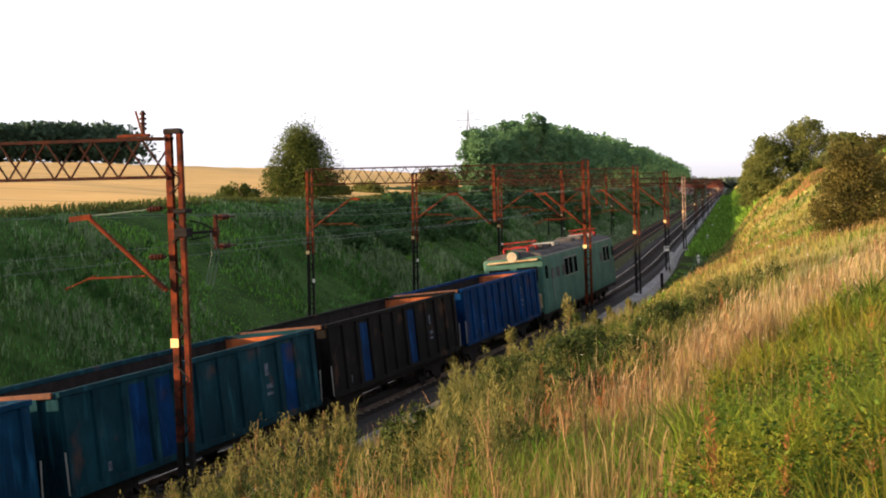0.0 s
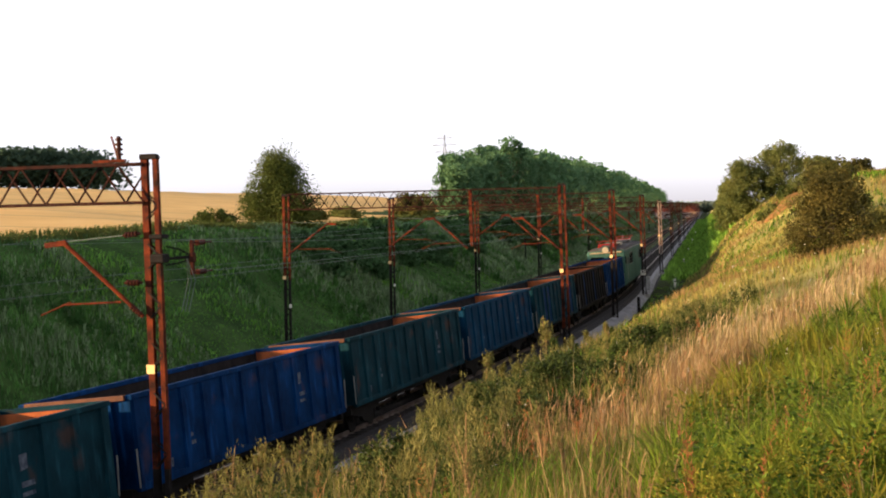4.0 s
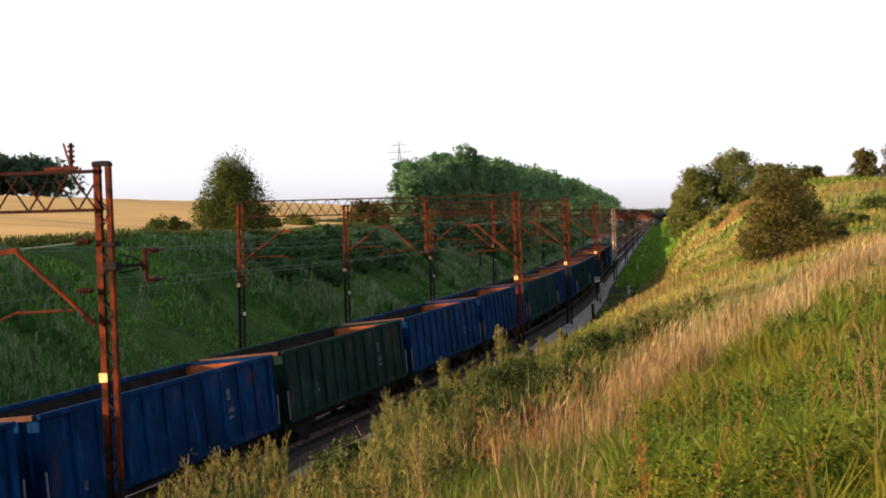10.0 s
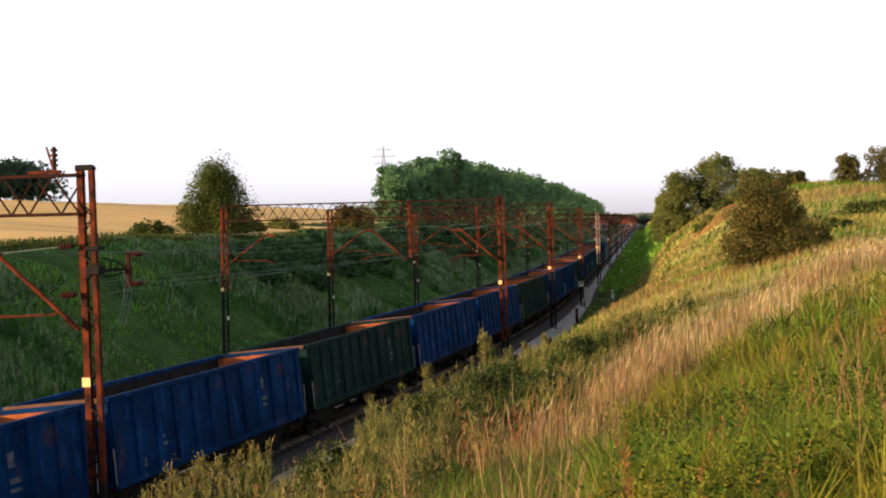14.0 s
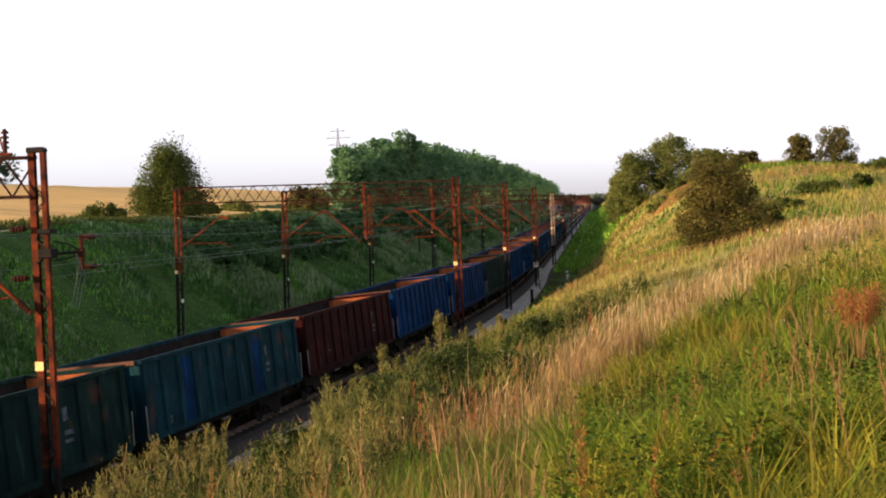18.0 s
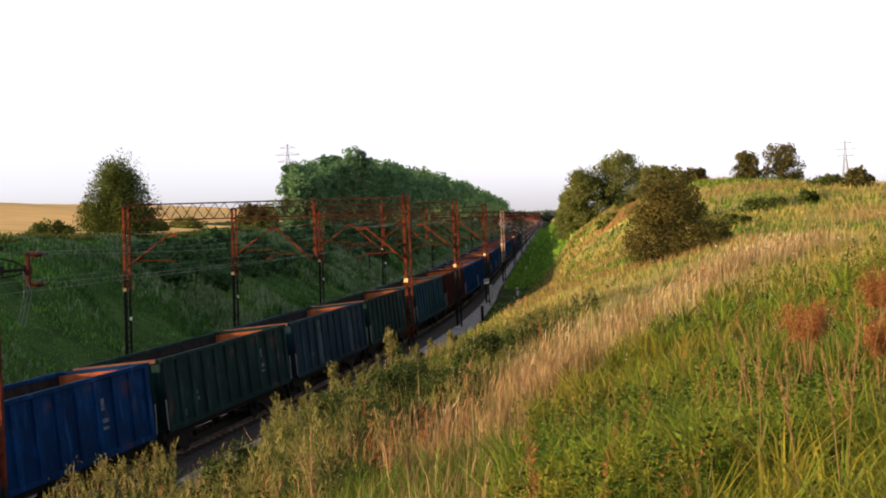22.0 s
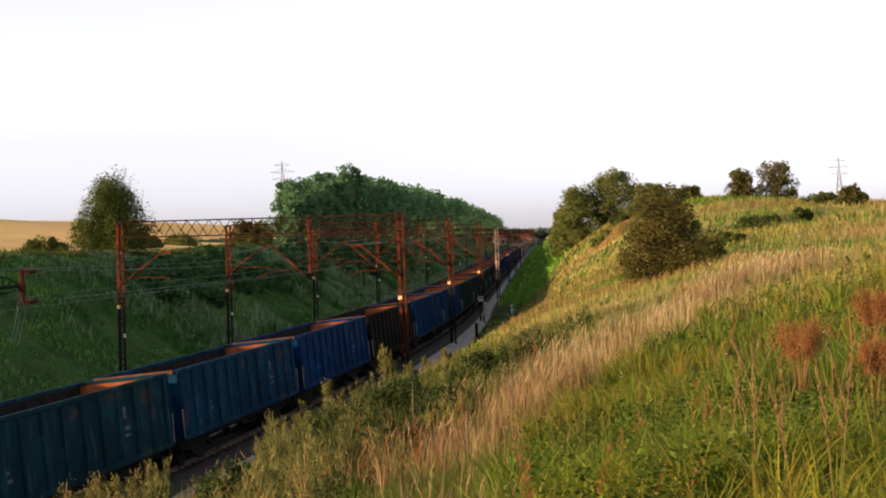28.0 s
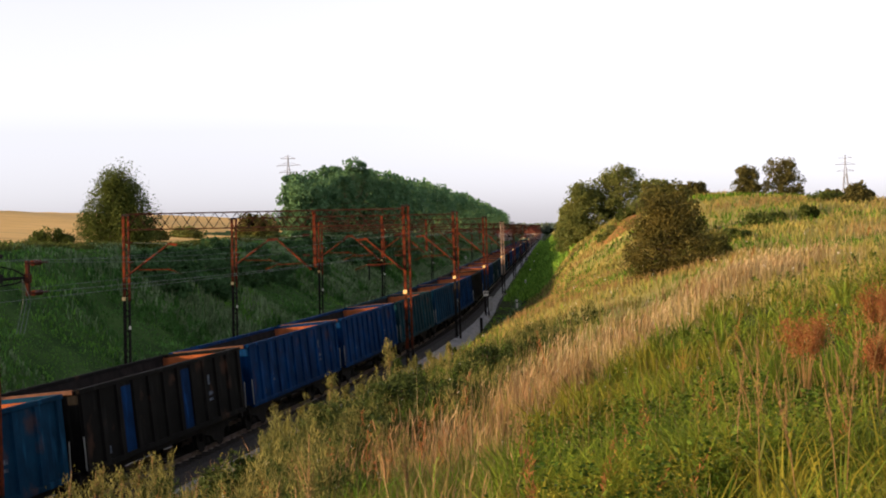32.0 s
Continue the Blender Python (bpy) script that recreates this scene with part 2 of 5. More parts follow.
# ---- mesh building ----
class Build:
    """Collects faces and turns them into one mesh."""

    def __init__(self):
        self.v, self.f = [], []

    def add(self, verts, faces):
        k = len(self.v)
        self.v += [tuple(p) for p in verts]
        self.f += [tuple(i + k for i in f) for f in faces]
        return self

    def box(self, c, size, turn=None):
        hx, hy, hz = size[0] / 2, size[1] / 2, size[2] / 2
        p = [Vector((sx * hx, sy * hy, sz * hz)) for sz in (-1, 1) for sy in (-1, 1) for sx in (-1, 1)]
        if turn is not None:
            p = [turn @ q for q in p]
        p = [q + Vector(c) for q in p]
        return self.add(p, [(0, 2, 3, 1), (4, 5, 7, 6), (0, 1, 5, 4), (2, 6, 7, 3), (0, 4, 6, 2), (1, 3, 7, 5)])

    def beam(self, a, b, w, h=None, up=(0, 0, 1)):
        a, b = Vector(a), Vector(b)
        h = w if h is None else h
        d = (b - a).normalized()
        side = d.cross(Vector(up))
        if side.length < 1e-3:
            side = d.cross(Vector((1, 0, 0)))
        side.normalize()
        top = side.cross(d)
        p = [q + side * (sx * w / 2) + top * (sz * h / 2) for q in (a, b) for sz in (-1, 1) for sx in (-1, 1)]
        return self.add(p, [(0, 2, 3, 1), (4, 5, 7, 6), (0, 1, 5, 4), (2, 6, 7, 3), (0, 4, 6, 2), (1, 3, 7, 5)])

    def tube(self, pts, radii, n=8, caps=True):
        pts = [Vector(p) for p in pts]
        k = len(self.v)
        for i, p in enumerate(pts):
            d = (pts[min(i + 1, len(pts) - 1)] - pts[max(i - 1, 0)]).normalized()
            side = d.cross(Vector((0, 0, 1)))
            if side.length < 1e-3:
                side = d.cross(Vector((1, 0, 0)))
            side.normalize()
            top = side.cross(d)
            r = radii[i] if isinstance(radii, (list, tuple)) else radii
            for j in range(n):
                t = 2 * math.pi * j / n
                self.v.append(tuple(p + side * (r * math.cos(t)) + top * (r * math.sin(t))))
        for i in range(len(pts) - 1):
            for j in range(n):
                a, b = k + i * n + j, k + i * n + (j + 1) % n
                self.f.append((a, b, b + n, a + n))
        if caps:
            self.f.append(tuple(k + j for j in reversed(range(n))))
            self.f.append(tuple(k + (len(pts) - 1) * n + j for j in range(n)))
        return self

    def prism(self, outline, axis, lo, hi):
        """Extrudes an outline of two coordinates along axis (0, 1 or 2)."""
        n = len(outline)
        pts = []
        for w in (lo, hi):
            for a, b in outline:
                q = [a, b]
                q.insert(axis, w)
                pts.append(q)
        faces = [(i, (i + 1) % n, n + (i + 1) % n, n + i) for i in range(n)]
        faces += [tuple(reversed(range(n))), tuple(range(n, 2 * n))]
        return self.add(pts, faces)

    def mesh(self, name, mat, bevel=0.0, smooth=False):
        me = bpy.data.meshes.new(name)
        me.from_pydata(self.v, [], self.f)
        bm = bmesh.new()
        bm.from_mesh(me)
        bmesh.ops.recalc_face_normals(bm, faces=bm.faces)
        if bevel:
            bmesh.ops.bevel(bm, geom=bm.edges[:], offset=bevel, segments=1, affect="EDGES", clamp_overlap=True)
        bm.to_mesh(me)
        bm.free()
        me.materials.append(mat)
        if smooth:
            me.shade_smooth()
        return me


def part(name, build, mat, parent, label="", bevel=0.0, smooth=False):
    ob = new(name, build.mesh(name, mat, bevel, smooth) if isinstance(build, Build) else build)
    ob.parent = parent
    if label:
        ob["label"] = label
    return ob


def raw_mesh(name, verts, faces_flat, sizes, mats, mat_index=None):
    me = bpy.data.meshes.new(name)
    verts = np.asarray(verts, np.float32)
    me.vertices.add(len(verts))
    me.vertices.foreach_set("co", verts.ravel())
    me.loops.add(len(faces_flat))
    me.loops.foreach_set("vertex_index", np.asarray(faces_flat, np.int32))
    sizes = np.asarray(sizes, np.int32)
    me.polygons.add(len(sizes))
    me.polygons.foreach_set("loop_start", np.concatenate([[0], np.cumsum(sizes)[:-1]]).astype(np.int32))
    if mat_index is not None:
        me.polygons.foreach_set("material_index", np.asarray(mat_index, np.int32))
    for m in mats:
        me.materials.append(m)
    me.update(calc_edges=True)
    return me


# ---- ground ----
def build_ground():
    az = np.concatenate([np.linspace(-180, -40, 50, endpoint=False), np.linspace(-40, 22, 300, endpoint=False), np.linspace(22, 180, 64, endpoint=False)])
    az = np.radians(az)
    rad = np.concatenate([[0.6], np.geomspace(1.2, 3200, 220)])
    rr, aa = np.meshgrid(rad, az, indexing="ij")
    x, y = rr * np.sin(aa), rr * np.cos(aa)
    z = ground_z(x, y)
    n, k = len(rad), len(az)
    verts = np.concatenate([np.stack([x, y, z], -1).reshape(-1, 3), [[0, 0, float(ground_z(0.0, 0.0))]]])
    i, j = np.meshgrid(np.arange(n - 1), np.arange(k), indexing="ij")
    j2 = (j + 1) % k
    quads = np.stack([i * k + j, i * k + j2, (i + 1) * k + j2, (i + 1) * k + j], -1).reshape(-1, 4)[:, ::-1]
    tris = np.stack([np.full(k, n * k), (np.arange(k) + 1) % k, np.arange(k)], -1)[:, ::-1]
    c = verts[quads].mean(1)
    s, o = to_line(c[:, 0], c[:, 1])
    edge = -27.0 + wave(c[:, 0], c[:, 1], 7.0, 4) * 0.5
    grain = (o < edge) & (s > -400) & ((s < 45) | (o < -40)) & (s < 700) & (o > -420)
    idx = np.concatenate([np.where(grain, 1, np.where(o < -13, 3, np.where((o > 9) & (np.hypot(c[:, 0], c[:, 1]) + 5 * wave(c[:, 0], c[:, 1], 2.0, 5) > 34), 2, 0))), np.zeros(k, int)])
    flat = np.concatenate([quads.ravel(), tris.ravel()])
    sizes = np.concatenate([np.full(len(quads), 4), np.full(k, 3)])
    me = raw_mesh("ground", verts, flat, sizes, [M_MEADOW, M_FIELD, M_DRY_MEADOW, M_SLOPE_SOIL], idx)
    me.shade_smooth()
    return tagged(new("ground", me), "grassy railway cutting with banks and a ripe grain field above", "ground", kind="structure")


ground = build_ground()


def build_mound():
    """The heap's bare earth, a skin over the ground that dips under the grass at its edge."""
    n = 56
    gx, gy = np.meshgrid(np.linspace(2.6, 8.6, n), np.linspace(101, 123, n), indexing="ij")
    m = mound_z(gx, gy)
    z = ground_z(gx, gy) + np.where(m > .25, .16, -.5) + wave(gx, gy, .8, 7) * .16 + wave(gx, gy, .37, 4) * .10
    v = np.stack([gx, gy, z], -1).reshape(-1, 3)
    i, j = np.meshgrid(np.arange(n - 1), np.arange(n - 1), indexing="ij")
    q = np.stack([i * n + j, (i + 1) * n + j, (i + 1) * n + j + 1, i * n + j + 1], -1).reshape(-1, 4)
    me = raw_mesh("earth_mound", v, q.ravel(), np.full(len(q), 4), [M_SOIL])
    me.shade_smooth()
    return tagged(new("earth_mound", me), "heap of bare reddish earth on the crest of the bank", "earth mound", kind="structure")


build_mound()


def sweep(outline, s0, s1, step, o=0.0, lean=0.0):
    """An outline of (offset, height) points carried along the line."""
    b = Build()
    n = len(outline)
    ss = np.arange(s0, s1 + step, step)
    for s in ss:
        for a, z in outline:
            x, y, _ = on_line(s, o + a + bend_shift(s))
            b.v.append((x, y, z + (lean + a) * math.tan(cant(s)) if z > -.2 else z))
    for i in range(len(ss) - 1):
        for j in range(n):
            p, q = i * n + j, i * n + (j + 1) % n
            b.f.append((p, q, q + n, p + n))
    b.f.append(tuple(reversed(range(n))))
    b.f.append(tuple((len(ss) - 1) * n + j for j in range(n)))
    return b


TRACKS = (0.0, -4.4)
BALLAST = [(-3.0, -0.5), (-1.75, 0.02), (1.75, 0.02), (3.0, -0.5)]
RAIL = [(-.075, 0.0), (.075, 0.0), (.075, .025), (.012, .04), (.012, .13), (.037, .14), (.037, .172), (-.037, .172), (-.037, .14), (-.012, .13), (-.012, .04), (-.075, .025)]


def cess_path():
    """The gravel strip, narrowing where the grass creeps over it."""
    b = Build()
    ss = np.arange(-260, 1402, 4.0)
    for s in ss:
        e = float(cess_edge(s))
        for a, z in ((1.72, .01), (2.2, -.04), (e - .2, -.14), (e + .3, -.5), (1.72, -.62)):
            x, y, _ = on_line(s, a + bend_shift(s))
            b.v.append((x, y, z))
    for i in range(len(ss) - 1):
        for j in range(5):
            p, q = i * 5 + j, i * 5 + (j + 1) % 5
            b.f.append((p, q, q + 5, p + 5))
    return b


tagged(part("cess_path", cess_path(), M_CESS, None), "pale gravel strip beside the ballast", "path", kind="structure")
for o in TRACKS:
    tagged(part("ballast", sweep(BALLAST, -260, 1400, 10, o), M_BALLAST if o == 0 else M_OLD_BALLAST, None), "grey crushed-stone ballast bed under the track" if o == 0 else "brown weedy ballast bed under the track", "ballast", kind="structure")
    for side in (-.755, .755):
        tagged(part("rail", sweep([(a, z + 0.01) for a, z in RAIL], -260, 1400, 10, o + side, side), M_STEEL if o == 0 else M_RUSTY_RAIL, None), "worn steel running rail with a shiny head" if o == 0 else "rust-brown steel running rail", "rail", kind="structure")
    # sleepers: the stretch seen bare ahead of the train as pieces, the rest joined
    bed = tagged(new("sleeper_row"), "row of concrete sleepers lying in the ballast", "sleepers", kind="structure")
    one = Build().prism([(-1.25, 0.0), (1.25, 0.0), (1.25, .045), (1.0, .06), (-1.0, .06), (-1.25, .045)], 1, -.12, .12).mesh("sleeper", M_SLEEPER)
    rest = Build()
    for i in range(-330, 500):
        sp = i * .6
        m = line_pose(sp, o + bend_shift(sp), 0.0) @ pose(0, 0, 0, 0, -math.degrees(cant(sp)), 0)
        if -52 <= sp <= 40 and o == 0:
            ob = new("sleeper", one)
            ob.parent = bed
            ob.matrix_basis = m
        else:
            rest.add([m @ Vector(q) for q in ((-1.25, -.12, 0), (1.25, -.12, 0), (1.25, .12, 0), (-1.25, .12, 0), (-1.25, -.12, .05), (1.25, -.12, .05), (1.25, .12, .05), (-1.25, .12, .05))], [(4, 5, 6, 7), (0, 1, 5, 4), (1, 2, 6, 5), (2, 3, 7, 6), (3, 0, 4, 7)])
    part("sleepers", rest, M_SLEEPER, bed)["kind"] = "stuff"


# ---- overhead line portals ----
def lattice_post(parent, o, top, base, lit_from, near=True, paint=None):
    """Two channels side by side, joined by battens; the shade on the foot is painted black."""
    post = part("post", Build().box((o, 0, base + .12), (.75, .6, .5)), M_CONCRETE, parent, bevel=.03)
    post["label"] = "lattice steel post on a concrete foot"
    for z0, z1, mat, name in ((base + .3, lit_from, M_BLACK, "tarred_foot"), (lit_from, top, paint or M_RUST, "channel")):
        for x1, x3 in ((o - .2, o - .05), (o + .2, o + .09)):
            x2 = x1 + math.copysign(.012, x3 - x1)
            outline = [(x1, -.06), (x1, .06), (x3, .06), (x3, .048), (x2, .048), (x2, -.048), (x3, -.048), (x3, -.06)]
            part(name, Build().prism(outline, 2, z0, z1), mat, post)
    z = base + .7
    k = 0
    while z < top - .3:
        for sy in ((-.065, .065) if near else (-.065,)):
            part("batten", Build().beam((o - .1, sy, z), (o + .16, sy, z + .26 * (1 if k % 2 else -1)), .035, .008, (0, 1, 0)), M_BLACK, post)
        z += .55 if near else .8
        k += 1
    part("cap", Build().prism([(o - .215, top - .04), (o + .215, top - .04), (o + .215, top + .02), (o + .15, top + .08), (o - .2, top + .08), (o - .215, top + .06)], 1, -.09, .09), M_BLACK, post, bevel=.012)
    part("marker_plate", Build().box((o - .14, -.075, 4.02), (.2, .012, .2)), M_MARKER, post, "small yellowish enamel marker plate")
    if o < 0:
        part("number_plate", Build().box((o + .18, -.075, 2.45), (.13, .012, .2)), M_WHITE, post, "small white number plate, too small to read")
    return post


def truss(parent, o0, o1, z0, z1, near=True):
    lift = .16          # the far end hangs a little higher
    for z in (z0, z1):
        for sy in (-.15, .15):
            part("chord", Build().beam((o0, sy, z + lift), (o1, sy, z - .04), .07, .07), M_TRUSS, parent)
    n = max(6, int(round(abs(o1 - o0) / .62)))
    for sy in ((-.15, .15) if near else (0,)):
        for i in range(n):
            a, c = o0 + (o1 - o0) * i / n, o0 + (o1 - o0) * (i + 1) / n
            zz = (z0, z1) if (i % 2 == 0) != (sy > 0) else (z1, z0)
            ha, hc = lift - (lift + .04) * i / n, lift - (lift + .04) * (i + 1) / n
            part("diagonal", Build().beam((a, sy, zz[0] + ha), (c, sy, zz[1] + hc), .034, .034), M_TRUSS, parent)


def cantilever(parent, o, reach, z):
    """A hinged bracket from a post towards the track: tube, stay, registration arm, insulators."""
    e = o + reach
    k = math.copysign(1, reach)
    arm = part("bracket_arm", Build().tube([(o + k * .2, -.2, z - 1.65), (e, -.2, z)], .05, 8).beam((e - k * .05, -.2, z + .03), (e + k * .5, -.2, z - .02), .09, .12), M_RUST, parent)
    part("stay", Build().tube([(o + k * .2, -.2, z + .18), (e, -.2, z + .05)], .014, 6), M_WIRE, arm)
    part("registration_arm", Build().tube([(o + reach * .35, -.2, z - 1.32), (e + k * .1, -.2, z - 1.36)], .026, 6).tube([(e - k * .1, -.2, z - 1.3), (e + k * .7, -.2, z - 1.6)], .018, 6), M_RUST, arm)
    for p, d in ((Vector((o + k * .2, -.2, z - 1.65)), Vector((reach, 0, 1.65)).normalized()), (Vector((o + k * .2, -.2, z + .18)), Vector((k, 0, -.07)).normalized()), (Vector((o + k * .2, -.2, z - .9)), Vector((k, 0, 0)))):
        b = Build()
        b.tube([p, p + d * .42], .03, 8)
        for i in range(4):
            q = p + d * (.08 + .08 * i)
            b.tube([q, q + d * .035], .07, 10)
        part("insulator", b, M_INSUL, arm, "brown ribbed porcelain insulator")
    return arm


def portal(s, o_left=-12.6, o_right=2.6, top=8.5, base=-0.5, lit=(3.8, 2.0), near=True, paint=None, label="rust-red lattice steel overhead line portal spanning the tracks"):
    thing = tagged(new("overhead_line_portal"), label, "railway portal", "overhead line portals")
    thing.matrix_world = line_pose(s)
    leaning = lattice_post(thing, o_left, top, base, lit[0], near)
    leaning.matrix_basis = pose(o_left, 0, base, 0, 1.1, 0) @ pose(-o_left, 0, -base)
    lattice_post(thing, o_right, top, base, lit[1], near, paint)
    truss(thing, o_left + .27, o_right - .1, top - .95, top - .1, near)
    cantilever(thing, o_right, -2.1, 6.85)
    cantilever(thing, o_left, 2.6, 6.9)
    hang = o_right - 4.95
    drop = part("drop_post", Build().beam((hang, 0, top - .05), (hang, 0, 5.45), .17, .17), M_RUST, thing, "short post hanging from the truss", bevel=.01)
    cantilever(thing, hang, -2.0, 7.0)
    return thing


# offsets: s, height, where the foot painted black as shade ends, drop post
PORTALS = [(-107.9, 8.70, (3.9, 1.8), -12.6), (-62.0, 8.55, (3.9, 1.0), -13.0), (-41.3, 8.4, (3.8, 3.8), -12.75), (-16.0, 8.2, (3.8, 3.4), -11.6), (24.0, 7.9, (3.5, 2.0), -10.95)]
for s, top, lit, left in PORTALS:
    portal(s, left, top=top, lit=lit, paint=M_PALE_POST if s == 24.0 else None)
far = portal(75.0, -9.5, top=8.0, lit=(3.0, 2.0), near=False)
for sp in range(130, 760, 55):
    copy_thing(far, line_pose(sp))


def anchor_gear(s, o, z):
    """The dead-end of a line: a collar on the post, a yoke and two insulator strings that pull along the track."""
    g = tagged(new("line_anchor"), "rusty yoke with two insulators anchoring overhead wires to the post", "line anchor")
    g.matrix_world = line_pose(s)
    for dz, hz in ((.02, .2), (.5, .1)):
        part("collar", Build().box((o - .1, 0, z + dz), (.34, .3, hz)), M_BLACK, g, bevel=.02)
    part("pull_rod", Build().tube([(o, .1, z), (o + .35, .6, z + .02)], .035, 8).tube([(o, .12, z + .28), (o + .2, .35, z + .2), (o + .36, .6, z + .04)], .02, 6).tube([(o - .02, .12, z - .14), (o + .2, .4, z - .1), (o + .36, .6, z - .02)], .02, 6), M_BLACK, g)
    part("yoke", Build().box((o + .38, .62, z), (.09, .09, .78)).box((o + .38, .62, z), (.14, .14, .2)), M_INSUL, g, bevel=.015)
    for dz in (-.33, .33):
        b = Build().tube([(o + .38, .65, z + dz), (o + .34, 1.65, z + dz)], .022, 6)
        for i in range(5):
            b.tube([(o + .38, .85 + .08 * i, z + dz), (o + .38, .89 + .08 * i, z + dz)], .065, 10)
        part("insulator", b, M_INSUL, g, "dark strain insulator")
    for dx in (.28, .36, .46):
        part("slack_wire", Build().tube([(o + .3, .5, z), (o + dx + .04, .5, z - .5), (o + dx - .1, .4, z - 1.2)], .01, 5), M_WIRE, g)
    return g


anchor_gear(-107.9, 2.85, 6.45)


def feeder_support(s, o, z):
    g = tagged(new("feeder_insulator"), "upright insulators on a steel bracket above the portal", "insulator")
    g.matrix_world = line_pose(s)
    part("bracket", Build().beam((o - .35, 0, z), (o + .45, 0, z), .09, .06).beam((o + .28, 0, z), (o + .12, 0, z + .55), .035), M_RUST, g)
    b = Build().tube([(o + .3, 0, z), (o + .3, 0, z + .55)], .045, 8)
    for i in range(4):
        b.tube([(o + .3, 0, z + .12 + .11 * i), (o + .3, 0, z + .17 + .11 * i)], .085, 10)
    part("insulator", b, M_INSUL, g)
    return g


feeder_support(-107.9, 1.55, 8.66)


def wire(points, name="overhead_wire", r=.007, label="thin grey overhead contact wire above the track"):
    pts = []
    for (s0, o0, z0), (s1, o1, z1) in zip(points, points[1:]):
        n = max(2, int(abs(s1 - s0) / 5))
        sag = min(.7, (s1 - s0) ** 2 / 6000) if name == "messenger_wire" else 0.02
        for i in range(n):
            u = i / n
            x, y, _ = on_line(s0 + (s1 - s0) * u, o0 + (o1 - o0) * u)
            pts.append((x, y, z0 + (z1 - z0) * u - sag * 4 * u * (1 - u)))
    x, y, _ = on_line(*points[-1][:2])
    pts.append((x, y, points[-1][2]))
    return tagged(part(name, Build().tube(pts, r, 5), M_WIRE, None), label, "wire", "overhead wires")


STOPS = [-155.0] + [q[0] for q in PORTALS] + [75.0, 130.0, 185.0, 240.0, 295.0, 350.0, 405.0]
for o in TRACKS:
    wire([(q, o + (.25 if i % 2 else -.25), 5.75) for i, q in enumerate(STOPS)])
    wire([(q, o, 6.95) for q in STOPS], "messenger_wire", .006, "sagging messenger wire of the overhead line")
wire([(-106.3, 3.2, 6.12), (-75, .6, 5.85), (-62, .3, 5.9)])
wire([(-106.3, 3.2, 6.78), (-75, .6, 6.55), (-62, .3, 6.6)], "messenger_wire", .006, "sagging messenger wire of the overhead line")


def kilometre_sign(s, o):
    """White number plate and a tall grey board clamped to a post; the writing is too small to read."""
    g = tagged(new("line_sign"), "white square sign over a grey board on a portal post", "sign")
    g.matrix_world = line_pose(s)
    part("plate", Build().box((o - .05, -.2, 1.75), (.42, .02, .42)), M_WHITE, g, bevel=.004)
    part("bars", Build().box((o - .12, -.214, 1.82), (.12, .006, .2)).box((o + .05, -.214, 1.82), (.1, .006, .2)), M_BLACK, g)
    part("board", Build().box((o + .33, -.2, .85), (.32, .03, 1.2)), M_GREYBOARD, g, "weathered pale grey board")
    return g


def equipment_frame(s, o):
    """Two uprights with cross bars at the foot of the slope."""
    g = tagged(new("steel_frame"), "rusty steel frame of two uprights and cross bars", "steel frame")
    x, y, _ = on_line(s, o)
    g.matrix_world = line_pose(s, o, float(ground_z(x, y)) - .2)
    for x in (-.85, .85):
        part("upright", Build().beam((x, 0, 0), (x, 0, 3.9), .16, .16).beam((x, -.25, 0), (x, -.25, 3.2), .1, .1), M_BLACK, g)
    for z in (3.1, 3.75):
        part("cross_bar", Build().beam((-1.0, 0, z), (1.0, 0, z), .14, .14), M_RUST, g)
    return g


equipment_frame(48.5, -14.7)
kilometre_sign(-16.0, 2.6)
part("stub", Build().box((0, 0, .5), (.2, .2, 1.3)), M_BLACK, tagged(new("signal_stub"), "short dark post beside the track", "post")).parent.matrix_world = line_pose(-33.0, 3.4, -.4)
for sp, oo in ((152.0, -15.9), (214.0, -12.6)):
    x, y, _ = on_line(sp, oo)
    g = tagged(new("marker_post"), "short white concrete marker post below the slope", "marker post", "marker posts")
    g.matrix_world = line_pose(sp, oo, float(ground_z(x, y)) - .1)
    part("shaft", Build().prism([(-.14, -.08), (.14, -.08), (.14, .08), (-.14, .08)], 2, 0, 1.1), M_WHITE, g, bevel=.015)
    part("band", Build().box((0, 0, .8), (.29, .17, .14)), M_BLACK, g)
for sp in (0.0, 52.0, 98.0, 160.0, 240.0):
    g = tagged(new("marker_post"), "short white concrete marker post beside the track", "marker post", "marker posts")
    g.matrix_world = line_pose(sp, 4.6, -.6)
    part("shaft", Build().prism([(-.1, -.06), (.1, -.06), (.1, .06), (-.1, .06)], 2, 0, .95), M_WHITE, g, bevel=.015)
    part("band", Build().box((0, 0, .7), (.215, .135, .12)), M_BLACK, g)

# ---- train ----
WAGON_PITCH = 14.04


WHEELSETS = []


def wheelset(parent, y):
    """Axle and two wheels; the rest place is in the parent inverse, so that it only turns."""
    ob = part("wheelset", Build().tube([(-.7, 0, 0), (.7, 0, 0)], .08, 8), M_STEEL, parent)
    ob.matrix_parent_inverse = pose(0, y, .63)
    for sx in (-1, 1):
        w = part("wheel", Build().tube([(sx * .69, 0, 0), (sx * .71, 0, 0), (sx * .71, 0, 0), (sx * .82, 0, 0)], [.49, .49, .46, .455], 20), M_BLACK, ob)
    return ob


